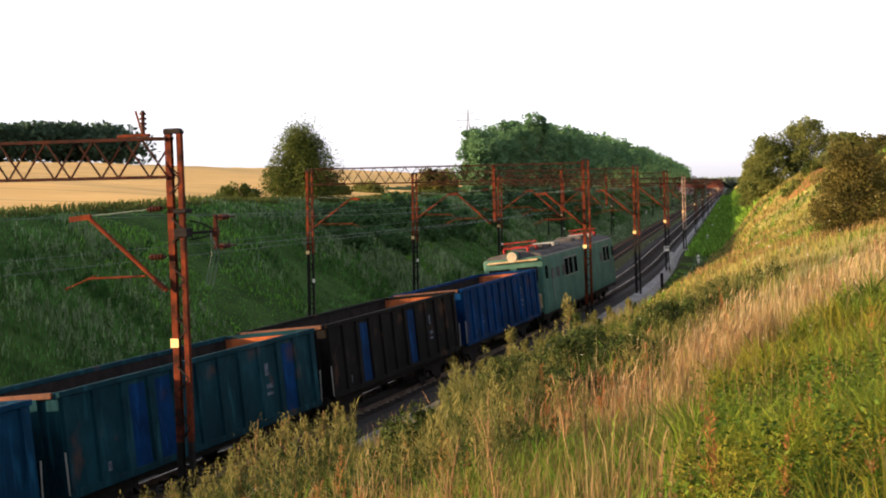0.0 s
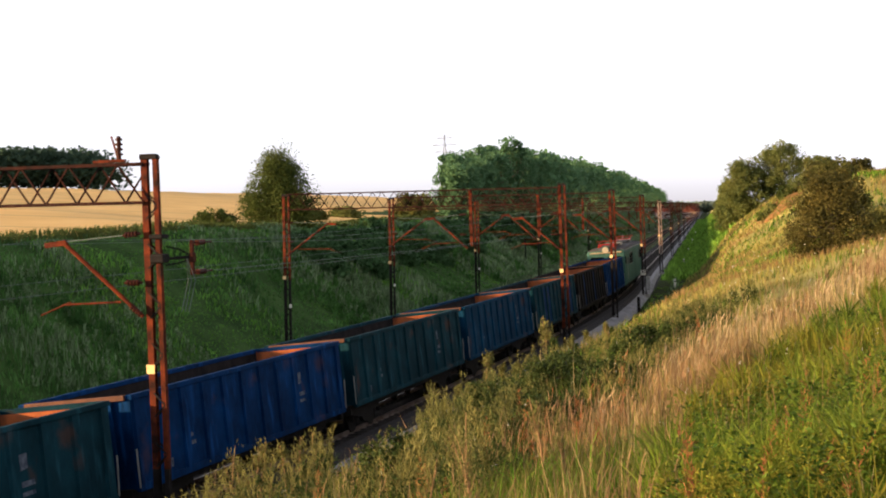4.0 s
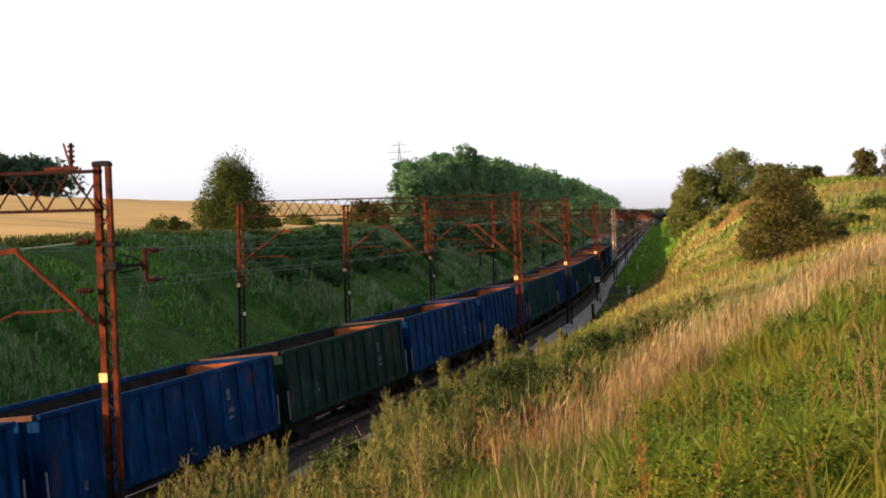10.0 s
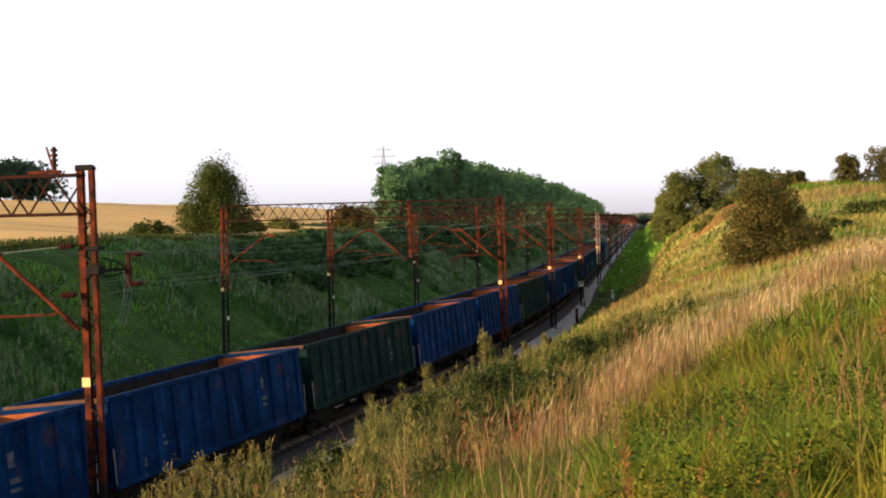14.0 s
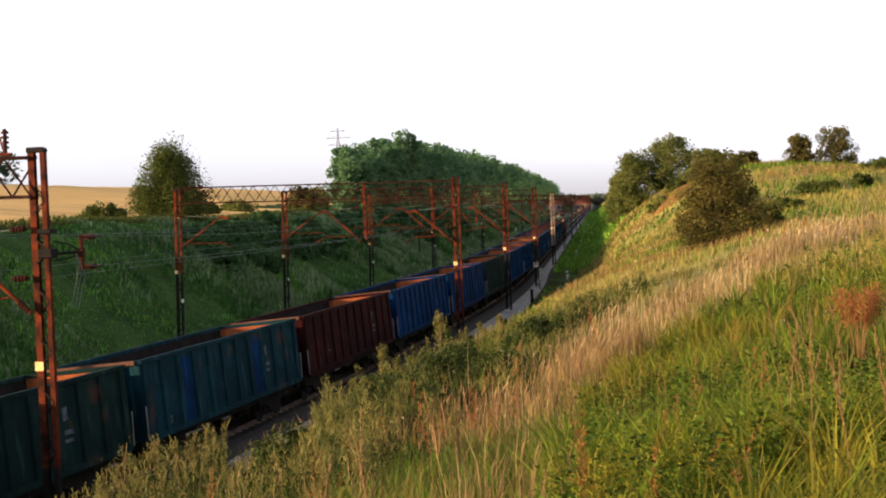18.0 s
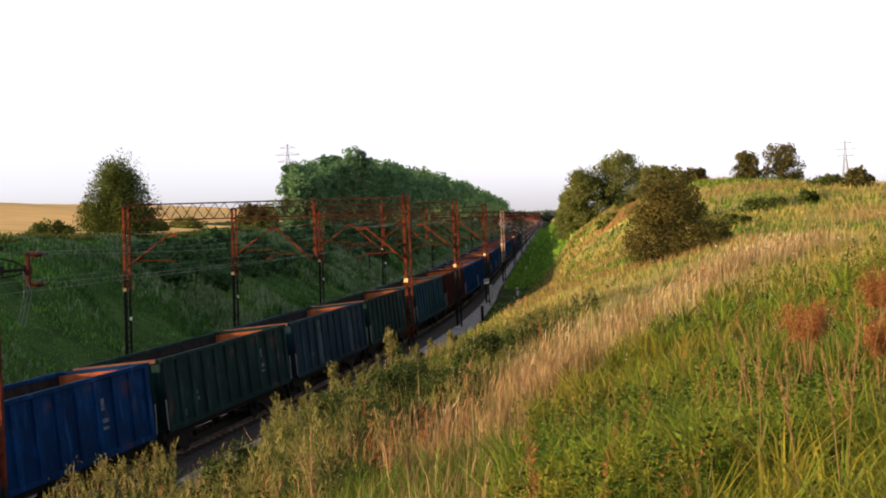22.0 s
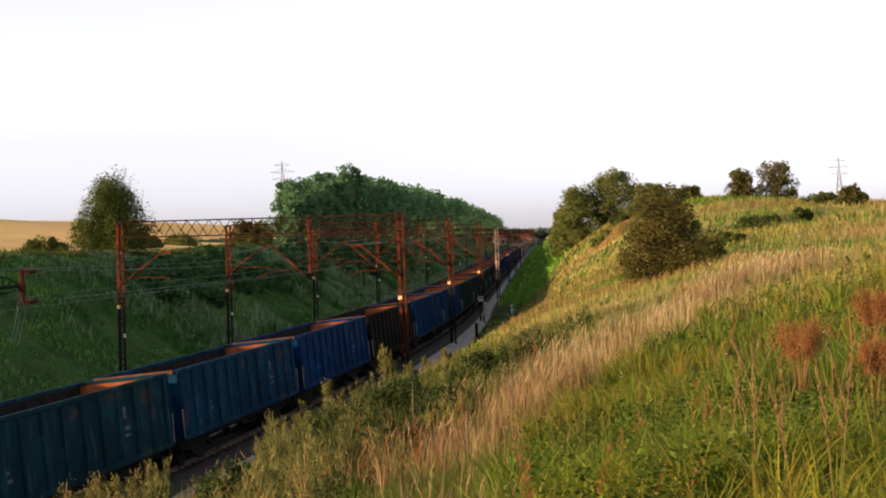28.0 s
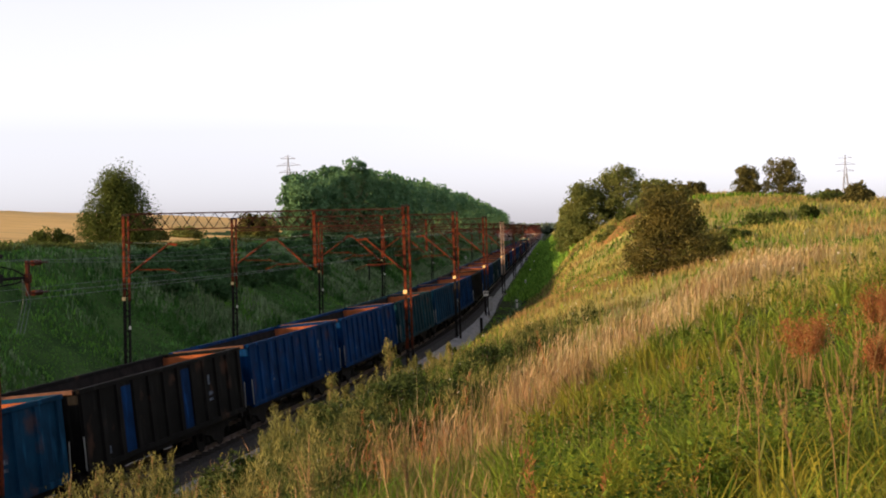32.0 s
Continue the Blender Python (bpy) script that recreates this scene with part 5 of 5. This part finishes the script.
def tall_weed(x, y, h, seed, mat, label, name="tall_weed", leaves=260):
    """A single stem with side shoots, leaves below and seed spikes above."""
    rng = np.random.default_rng(seed)
    t = tagged(new(name), label, "weed", "tall weeds on the brow of the bank")
    t.location = (x, y, float(ground_z(x, y)) - .03)
    bend = rng.uniform(-.12, .12, 2) * h
    tip = Vector((bend[0], bend[1], h))
    b = Build().tube([(0, 0, 0), (bend[0] * .3, bend[1] * .3, h * .55), tip], [.012, .009, .003], 5)
    stem = part("stem", b, M_STEM, t)
    ends, roots = [tip], [Vector((bend[0] * .3, bend[1] * .3, h * .4))]
    for i in range(12):
        u = rng.uniform(.25, .85)
        a = rng.uniform(0, 2 * math.pi)
        q = Vector((bend[0] * u * u, bend[1] * u * u, h * u))
        e = q + Vector((math.cos(a) * .55, math.sin(a) * .55, 1.7)) * (h * .26 * (1.15 - u))
        part("shoot", Build().tube([q, e], [.005, .002], 4, caps=False), M_STEM, stem)
        ends.append(e)
        roots.append(q)
    d = math.hypot(x, y)
    cs, sz = [], []
    for i in range(leaves):
        k = int(rng.integers(0, len(ends)))
        e, q = ends[k], roots[k]
        c = q + (e - q) * rng.uniform(.25, 1.08) + Vector(rng.normal(0, .04 * h, 3))
        cs.append(tuple(c))
        sz.append(max(.02, d * .0017) * rng.uniform(.6, 1.4))
    c = np.array(cs)
    m = len(c)
    dv = rng.normal(0, 1, (m, 3)) + np.array([0, 0, 1.6])
    dv /= np.linalg.norm(dv, axis=1)[:, None]
    sd = np.cross(dv, rng.normal(size=(m, 3)))
    sd /= np.linalg.norm(sd, axis=1)[:, None]
    sz = np.array(sz)[:, None]
    v = np.stack([c - dv * sz, c + sd * sz * .2, c + dv * sz, c - sd * sz * .2], 1).reshape(-1, 3)
    part("foliage", raw_mesh("foliage", v, np.arange(4 * m), np.full(m, 4), [mat]), None, t)
    return t


def dock_plant(x, y, h, seed, wide=1.0, seeds=240):
    """Thin stems that fan out into a soft flat-topped cloud of rust-coloured seeds."""
    rng = np.random.default_rng(seed)
    t = tagged(new("dock_plant"), "soft rust-orange feathery seed head standing in the grass", "weed", "seeding docks")
    t.location = (x, y, float(ground_z(x, y)) - .03)
    c = []
    for i in range(15):
        a, k = rng.uniform(0, 2 * math.pi), math.sqrt(rng.uniform(0, 1))
        e = Vector((math.cos(a) * k * .21 * wide, math.sin(a) * k * .21 * wide, h * rng.uniform(.86, 1.0) * (1 - .10 * k)))
        q = Vector((e[0] * .35, e[1] * .35, h * .5))
        part("stem", Build().tube([(0, 0, 0), q, e], [.004, .003, .0015], 4, caps=False), M_STALK, t)
        u = rng.uniform(.12, 1, (seeds, 1)) ** .6
        c.append(np.array(q) + (np.array(e) - np.array(q)) * u + rng.normal(0, 1, (seeds, 3)) * (.012 + .024 * u) * np.array([1, 1, 1.3]))
    c = np.concatenate(c)
    m = len(c)
    dv = rng.normal(size=(m, 3))
    dv /= np.linalg.norm(dv, axis=1)[:, None]
    sd = np.cross(dv, rng.normal(size=(m, 3)))
    sd /= np.linalg.norm(sd, axis=1)[:, None]
    v = np.stack([c - dv * .008, c + sd * .005, c + dv * .008, c - sd * .005], 1).reshape(-1, 3)
    part("seed_head", raw_mesh("seed_head", v, np.arange(4 * m), np.full(m, 4), [M_DOCK]), None, t)
    return t


def plume_grass(x, y, h, lean, seed):
    """A dry reed-grass stalk with a narrow plume at its tip and two hanging blades."""
    rng = np.random.default_rng(seed)
    t = tagged(new("plume_grass"), "dry straw-brown reed-grass stalk with a narrow plume", "grass stalk", "reed-grass stalks")
    t.location = (x, y, float(ground_z(x, y)) - .03)
    pts = [Vector((lean * u * u * h, .1 * lean * u * h, h * u)) for u in (0, .3, .6, .8, 1.0)]
    part("stalk", Build().tube(pts, [.0035, .003, .0028, .002, .001], 5, caps=False), M_STALK, t)
    u = rng.uniform(0, 1, 150)
    k = np.array(pts[2])[None] * (1 - u[:, None]) + np.array(pts[4])[None] * u[:, None]
    k[:, 0] -= lean * h * .64 * .25 * u * (1 - u) * .64
    c = k + rng.normal(0, 1, (150, 3)) * (.0065 * np.sin(np.pi * np.clip(u * .9 + .06, 0, 1)))[:, None]
    d = np.array(pts[4] - pts[2])
    d = d / np.linalg.norm(d) + rng.normal(0, .15, (150, 3))
    sd = np.cross(d, rng.normal(size=(150, 3)))
    sd /= np.linalg.norm(sd, axis=1)[:, None]
    v = np.stack([c - d * .012, c + sd * .0022, c + d * .012, c - sd * .0022], 1).reshape(-1, 3)
    part("plume", raw_mesh("plume", v, np.arange(600), np.full(150, 4), [M_STALK]), None, t)
    for i in range(2):
        a, z = rng.uniform(0, 6.28), h * rng.uniform(.2, .45)
        o, w = Vector((math.cos(a), math.sin(a), 0)), Vector((-math.sin(a), math.cos(a), 0)) * .006
        q = Vector((0, 0, z))
        m1, m2 = q + o * .12 + Vector((0, 0, .13)), q + o * .3 + Vector((0, 0, .06))
        part("blade", Build().add([q - w, q + w, m1 + w, m1 - w, m2], [(0, 1, 2, 3), (3, 2, 4)]), M_OLIVE, t)
    return t


BROW = [(-24.5, .9), (-23.2, .8), (-22.4, .85), (-22.0, .7), (-19.8, 1.0), (-19.1, 1.25), (-18.6, .95), (-18.1, 1.1), (-17.8, 1.15), (-16.9, .95), (-16.4, 1.0), (-15.7, 1.0), (-10.6, .9), (-10.0, 1.15), (-9.5, 1.0), (-8.9, 1.15), (-8.3, 1.2), (-7.7, 1.0), (-7.0, .9), (-6.45, 1.45), (-5.5, .9), (-4.9, .8), (-4.1, .85)]
for i, (a, h) in enumerate(BROW):
    x, y = at_bearing(a, 9.5)
    h *= 1.0 if a < -15 or a in (-6.45, -8.9) else .66
    tall_weed(x, y, h, 300 + i, M_MUGWORT_TOP, "tall yellowish mugwort plant on the brow of the bank")
    tall_weed(*at_bearing(a + .22, 10.2), h * .62, 400 + i, M_MUGWORT, "tall yellowish mugwort plant on the brow of the bank")
for i, (x, y, h) in enumerate(((-1.95, 11.2, .95), (-1.9, 9.3, .8), (-1.45, 8.7, .8), (-1.2, 11.6, .75), (-1.4, 12.0, .9), (-2.5, 13.5, .8))):
    tall_weed(x, y, h, 500 + i, M_MUGWORT_TOP, "pale seeding weed in the grass near the brow", leaves=320)
for i, (x, y, h, w) in enumerate(((2.0, 11.75, .98, 1.0), (3.05, 13.9, 1.0, 1.15), (3.35, 14.2, .95, 1.1), (2.55, 11.6, .7, .7))):
    dock_plant(x, y, h, 520 + i, w)
rng = np.random.default_rng(91)
for i in range(16):
    a, d = math.radians(rng.uniform(4.5, 12.5)), rng.uniform(6.0, 12.0)
    plume_grass(d * math.sin(a), d * math.cos(a), rng.uniform(.65, 1.05), rng.uniform(-.25, .22), 800 + i)

plant_right_bank()
plant_weeds()
plant_left_slope()
plant_far_bank()


# ---- trees and bushes ----
def leaf_cloud(rng, centres, radii, per, size):
    out = []
    for c, r in zip(centres, radii):
        d = rng.normal(size=(per, 3))
        d /= np.linalg.norm(d, axis=1)[:, None]
        k = rng.uniform(0.25, 1.0, per) ** 0.6
        out.append(np.asarray(c) + d * k[:, None] * np.asarray(r))
    p = np.concatenate(out)
    n = len(p)
    a = rng.normal(size=(n, 3)) * np.array([1, 1, .7])
    a /= np.linalg.norm(a, axis=1)[:, None]
    b = np.cross(a, rng.normal(size=(n, 3)))
    b /= np.linalg.norm(b, axis=1)[:, None]
    sz = size * rng.uniform(0.55, 1.3, n)[:, None]
    v = np.stack([p - a * sz, p + b * sz * 0.5, p + a * sz, p - b * sz * 0.5], 1).reshape(-1, 3)
    return v, np.arange(4 * n), np.full(n, 4)


def tree(name, x, y, height, spread, mat, label, seed, clumps=28, per=130, size=0.2, low=0.1, top=0.35, group="", category="tree", sink=0.0, stretch=1.0):
    """Trunk, limbs and a crown of leaf clumps. top: how wide the crown still is at its tip."""
    rng = np.random.default_rng(seed)
    t = tagged(new(name), label, category, group)
    t.location = (x, y, float(ground_z(x, y)) - .1 - sink)
    b = Build()
    k = height ** .7
    b.tube([(0, 0, -.2), (.02 * height, .01 * height, height * .4), (0, 0, height * .85)], [.045 * k, .032 * k, .01], 8)
    centres, radii = [], []
    for i in range(clumps):
        h = low + (1 - low) * (i + rng.uniform(0, 1)) / clumps
        u = (h - low) / (1 - low)
        w = spread * min(1.0, .72 + u * 1.1) * (1 - (1 - top) * max(0, (u - .3) / .7) ** 1.4)
        a = rng.uniform(0, 2 * math.pi)
        r = w * math.sqrt(rng.uniform(0.0, 1)) * .8
        q = spread * rng.uniform(.13, .38)
        c = (r * math.cos(a), r * math.sin(a), max(h * height - q * .4, q * .5))
        centres.append(c)
        radii.append((q, q, q * stretch * rng.uniform(.8, 1.25)))
        if i % 2 == 0:
            b.tube([(0, 0, h * height * .55), (c[0] * .5, c[1] * .5, h * height * .75), c], [.016 * k, .01 * k, .004], 5, caps=False)
    part("trunk", b, M_BARK, t)
    v, f, sz = leaf_cloud(rng, centres, radii, per, size)
    part("crown", raw_mesh("crown", v, f, sz, [mat]), None, t)
    return t


tree("field_edge_tree", -36.2, 119.6, 5.95, 4.1, M_GREEN_LEAF, "leafy green tree with an upright crown at the field edge", 1, clumps=190, per=200, size=.1, low=.0, top=.22, stretch=1.45)
tree("low_bush", -38.5, 109.5, 1.15, 2.1, M_GREEN_LEAF, "low spreading green bush at the field edge", 4, clumps=30, per=110, size=.12, low=.05, category="bush")
for i, (x, y, h, w) in enumerate(((-38.0, 128, 1.9, 1.9), (-40.5, 146, 1.0, 2.0), (-40, 158, 1.1, 2.4), (-35.5, 172, 2.9, 2.2), (-36.0, 181, 2.8, 2.2))):
    tree("hedge_bush", x, y, h, w, M_SUNNY if i % 2 == 0 else M_OLIVE_LEAF, "bushy shrub in the hedge along the field edge", 40 + i, clumps=40, per=110, size=.16, low=.05, top=.6, group="field edge shrubs", category="bush")
# shrubs on the shaded slope
rng = np.random.default_rng(77)
for i in range(34):
    s = -14 + i * 4.6 + rng.uniform(-3, 3)
    o = -rng.uniform(17.0, 24.5)
    x, y, _ = on_line(s, o)
    tree("slope_shrub", x, y, rng.uniform(1.5, 2.6), rng.uniform(1.5, 2.6), M_DARK_LEAF, "dark green shrub on the shaded cutting slope", 100 + i, clumps=24, per=64, size=.24, low=.03, top=.6, group="shrubs on the cutting slope", category="bush")
for i in range(22):
    s = -36 + i * 1.5 + rng.uniform(-2, 2)
    x, y, _ = on_line(s, -rng.uniform(18.5, 23.5))
    tree("slope_shrub", x, y, rng.uniform(1.0, 1.8), rng.uniform(1.2, 2.2), M_DARK_LEAF, "dark green shrub on the shaded cutting slope", 140 + i, clumps=24, per=64, size=.2, low=.0, top=.6, group="shrubs on the cutting slope", category="bush")
tree("bank_bush", 4.6, 57.0, 3.1, 2.05, M_BRAMBLE, "dark brownish-olive bush on the crest of the bank", 2, clumps=90, per=300, size=.05, low=.0, top=.5, category="bush")
tree("bank_bush", 6.6, 61.0, 1.2, 1.3, M_OLIVE_LEAF, "low brownish bush beside the larger one on the bank", 7, clumps=60, per=240, size=.055, low=.0, top=.6, category="bush")
tree("bank_bush", 7.0, 84.0, 3.55, 2.2, M_OLIVE_LEAF, "brownish olive bush on the crest of the bank", 6, clumps=50, per=130, size=.11, low=.03, top=.55, category="bush")
for i, (x, y, top_z, w) in enumerate(((3.6, 150, 11.6, 3.0), (7.4, 151, 13.2, 3.6), (10.8, 147, 11.6, 2.6), (2.6, 158, 9.6, 2.2))):
    g = float(ground_z(x, y))
    tree("bank_tree", x, y, top_z - g, w, M_SUNNY, "rounded leafy tree on the bank above the line", 50 + i, clumps=110, per=150, size=.13, low=.03, top=.5, group="trees on the bank")
for i, (x, y, h, w) in enumerate(((15.4, 114, 2.3, 1.3), (18.0, 113.6, 2.9, 2.0), (20.4, 106, .8, 1.2), (11.9, 119, 1.2, 1.4), (8.6, 118, 1.6, 1.3), (22.3, 104, .9, 1.0), (19.2, 92, 1.25, 1.0), (24.5, 98, 1.0, .6))):
    tree("hill_bush", x, y, h, w, M_HILL_LEAF, "small bush standing on the grassy hilltop", 60 + i, clumps=70, per=80, size=.1, low=.0, top=.6, group="bushes on the hilltop", category="bush")
for i, (x, y, h, w) in enumerate(((-3.1, 20.6, .9, .8), (-2.5, 23.6, .85, .75), (-2.7, 27.0, .75, .8), (-1.6, 22.0, .6, .6), (-4.0, 17.8, .7, .6), (-1.3, 28.5, .7, .8), (-.4, 31.5, .65, .8), (-3.5, 24.4, .7, .7), (-2.0, 18.0, .6, .55))):
    tree("low_shrub", x, y, h, w, M_SHRUB, "low dark green shrub among the weeds", 700 + i, clumps=40, per=150, size=.03, low=.0, top=.7, group="low shrubs in the grass", category="shrub")
for i, (x, y, h, w) in enumerate(((11.7, 82, .75, 1.2), (14.65, 83, .8, .8), (9.2, 73, .6, 1.1), (18.4, 98, .6, 1.6), (13.0, 84.5, .5, .9))):
    tree("hillside_bush", x, y, h, w, M_GREEN_LEAF, "low green bush on the grassy hillside", 720 + i, clumps=30, per=120, size=.09, low=.0, top=.7, group="bushes on the hillside", category="bush")
for i, (x, y, h, w) in enumerate(((4.7, 108.5, .8, .7), (5.7, 110, .9, .9), (6.6, 110, 1.2, 1.1), (4.1, 110.5, .6, .6))):
    tree("mound_shrub", x, y, h, w, M_GREEN_LEAF if i % 2 else M_SUNNY, "small green shrub growing on the earth mound", 760 + i, clumps=26, per=80, size=.07, low=.0, top=.6, group="shrubs on the earth mound", category="shrub")
# the wood along the crest: the nearest trees singly, the rest as a mass
rng = np.random.default_rng(88)
for i in range(16):
    y = 190 + i * 5.2
    x = -31.5 - (i % 2) * 3.0 + rng.uniform(-1, 1)
    top_z = np.interp(y, [185, 205, 225, 260], [13.6, 16.2, 17.8, 18.6]) + rng.uniform(-.6, .5) - (0 if i % 2 else .8) + (1.9 if i == 8 else 0)
    tree("wood_tree", x, y, top_z - float(ground_z(x, y)), 3.6, M_WOOD_LEAF, "dense dark green tree at the edge of the wood", 200 + i, clumps=70, per=85, size=.27, low=.02, top=.6, group="trees of the wood")


# haze over the far forest is put into this bluish leaf colour
M_FOREST = material("hazy_forest_leaf", (0.05, 0.085, 0.055), 0.7, dark=(0.035, 0.064, 0.042), scale=0.1, island=0.2, trans=0.3)


# leaf colour paled towards grey to stand in for the haze
M_FAR_TREES = material("hazy_distant_leaf", (0.13, 0.165, 0.12), 0.7, dark=(0.10, 0.13, 0.10), scale=0.1, island=0.2, trans=0.3)


def wood():
    rng = np.random.default_rng(5)
    centres, radii = [], []
    for y in np.geomspace(272, 1040, 150):
        for k in range(9):
            x = -30.0 - rng.uniform(0, 7)
            h = rng.uniform(.05, 1) ** .5 * float(np.interp(y, [272, 430, 700, 1040], [12.0, 13.8, 13.6, 11.0]))
            centres.append((x, y + rng.uniform(-3, 3), 6.2 + h - 1.2))
            radii.append((2.2 + y * .002, 2.4 + y * .004, 1.6 + .6 * rng.uniform(0, 1)))
    v, f, sz = leaf_cloud(rng, centres, radii, 52, .62)
    return tagged(new("wood", raw_mesh("wood", v, f, sz, [M_WOOD_LEAF])), "dense dark green wood along the crest of the cutting", "wood", kind="stuff")


def far_forest(name, a0, a1, dist, base, height, mat, label, seed, n=60):
    """A far stand of trees along an arc round the standpoint."""
    rng = np.random.default_rng(seed)
    centres, radii = [], []
    for a in np.linspace(a0, a1, n):
        d = dist + rng.uniform(-12, 12)
        x, y = d * math.sin(math.radians(a)), d * math.cos(math.radians(a))
        b = float(ground_z(x, y)) if base is None else base
        edge = min(1.0, .72 + min(a - a0, a1 - a) * 1.2)
        for k in range(14):
            h = height * edge * rng.uniform(.15, 1.0) ** .55
            centres.append((x + rng.uniform(-3, 3), y + rng.uniform(-6, 6), b + h - height * .15))
            radii.append((dist * .012, dist * .012, height * .22))
    v, f, sz = leaf_cloud(rng, centres, radii, 48, dist * .0021)
    return tagged(new(name, raw_mesh(name, v, f, sz, [mat])), label, "forest", kind="stuff")


wood()
far_forest("far_forest", -39, -23.6, 310, None, 8.6, M_FOREST, "dark forest on the skyline beyond the grain field", 6, 80)
far_forest("distant_trees", -2.3, 1.2, 1150, 2.0, 7.0, M_FAR_TREES, "low distant trees at the end of the line", 8, 18)


def far_house(x, y, w, d, h, turn):
    """A small house far down the line."""
    g = tagged(new("far_house"), "small distant house with pale walls and a red tiled roof", "house", "houses at the end of the line")
    g.matrix_world = pose(x, y, float(ground_z(x, y)) - .2, 0, 0, turn)
    wall = part("wall", Build().box((0, 0, h / 2), (w, d, h)), M_RENDER, g)
    part("roof", Build().prism([(-w / 2 - .4, h), (w / 2 + .4, h), (0, h + w * .42)], 1, -d / 2 - .4, d / 2 + .4), M_TILES, g)
    part("chimney", Build().box((w * .15, d * .2, h + w * .4), (.7, .7, 1.6)), M_TILES, g)
    for k in (-.25, .25):
        part("window", Build().box((w * k, -d / 2 - .02, h * .55), (1.1, .06, 1.3)), M_GLASS, wall)
    return g


M_RENDER = material("pale_render", (0.4, 0.36, 0.34), 0.9, scale=1)
M_TILES = material("red_roof_tiles", (0.2, 0.075, 0.055), 0.85, dark=(0.13, 0.05, 0.04), scale=2, bump=0.3)
for x, y, w, d, h, turn in ((-24, 760, 8, 10, 4.0, 12), (-10, 880, 8, 9, 4.0, -20)):
    far_house(x, y, w, d, h, turn)


def pylon(x, y, height, width):
    t = tagged(new("power_pylon"), "grey lattice power pylon standing far off", "pylon", "power pylons")
    t.location = (x, y, float(ground_z(x, y)) - .3)
    b = Build()
    legs = [(-1, -1), (1, -1), (1, 1), (-1, 1)]
    for sx, sy in legs:
        b.beam((sx * width, sy * width, 0), (sx * .45, sy * .45, height * .72), .2)
        b.beam((sx * .45, sy * .45, height * .72), (0, 0, height), .12)
    for i in range(7):
        u0, u1 = i / 7, (i + 1) / 7
        w0, w1 = width + (.45 - width) * u0, width + (.45 - width) * u1
        for (ax, ay), (bx, by) in zip(legs, legs[1:] + legs[:1]):
            b.beam((ax * w0, ay * w0, height * .72 * u0), (bx * w1, by * w1, height * .72 * u1), .07)
    part("mast", b, M_GALV, t)
    for k, w in ((.74, 3.4), (.84, 4.2), (.94, 2.6)):
        part("cross_arm", Build().beam((-w, 0, height * k), (w, 0, height * k), .16).beam((-w, 0, height * k), (0, 0, height * k + 1.0), .09).beam((w, 0, height * k), (0, 0, height * k + 1.0), .09), M_GALV, t)


M_GALV = material("galvanised_steel", (0.2, 0.205, 0.22), 0.7, 0.0, scale=1)
pylon(-88.5, 492, 23.5, 2.0)
pylon(118, 586, 26.0, 2.0)


# ---- what moves ----
def motions():
    times = [i * 1.0 for i in range(33)]
    for k, w in enumerate(WAGONS):
        c = -(4.5 + .5) * WAGON_PITCH - (k + .5) * WAGON_PITCH
        walk(w, [(t, train_pose(travel(t) + c)) for t in times])
    # the wheels roll: all turn alike, so one set of keys serves them
    sets = [o for w in (*WAGONS, LOCO) for o in w.children_recursive if o.name.startswith("wheelset")]
    walk(sets[0], [(i / FPS, pose(0, 0, 0, -math.degrees(travel(i / FPS) / .46), 0, 0)) for i in range(32 * FPS + 1)])
    first = sets[0].animation_data
    for o in sets[1:]:
        o.rotation_mode = "QUATERNION"
        keys = o.animation_data_create()
        keys.action, keys.action_slot = first.action, first.action_slot
    walk(LOCO, [(t, train_pose(travel(t) - 5.0 * WAGON_PITCH + 12.3)) for t in times])


motions()
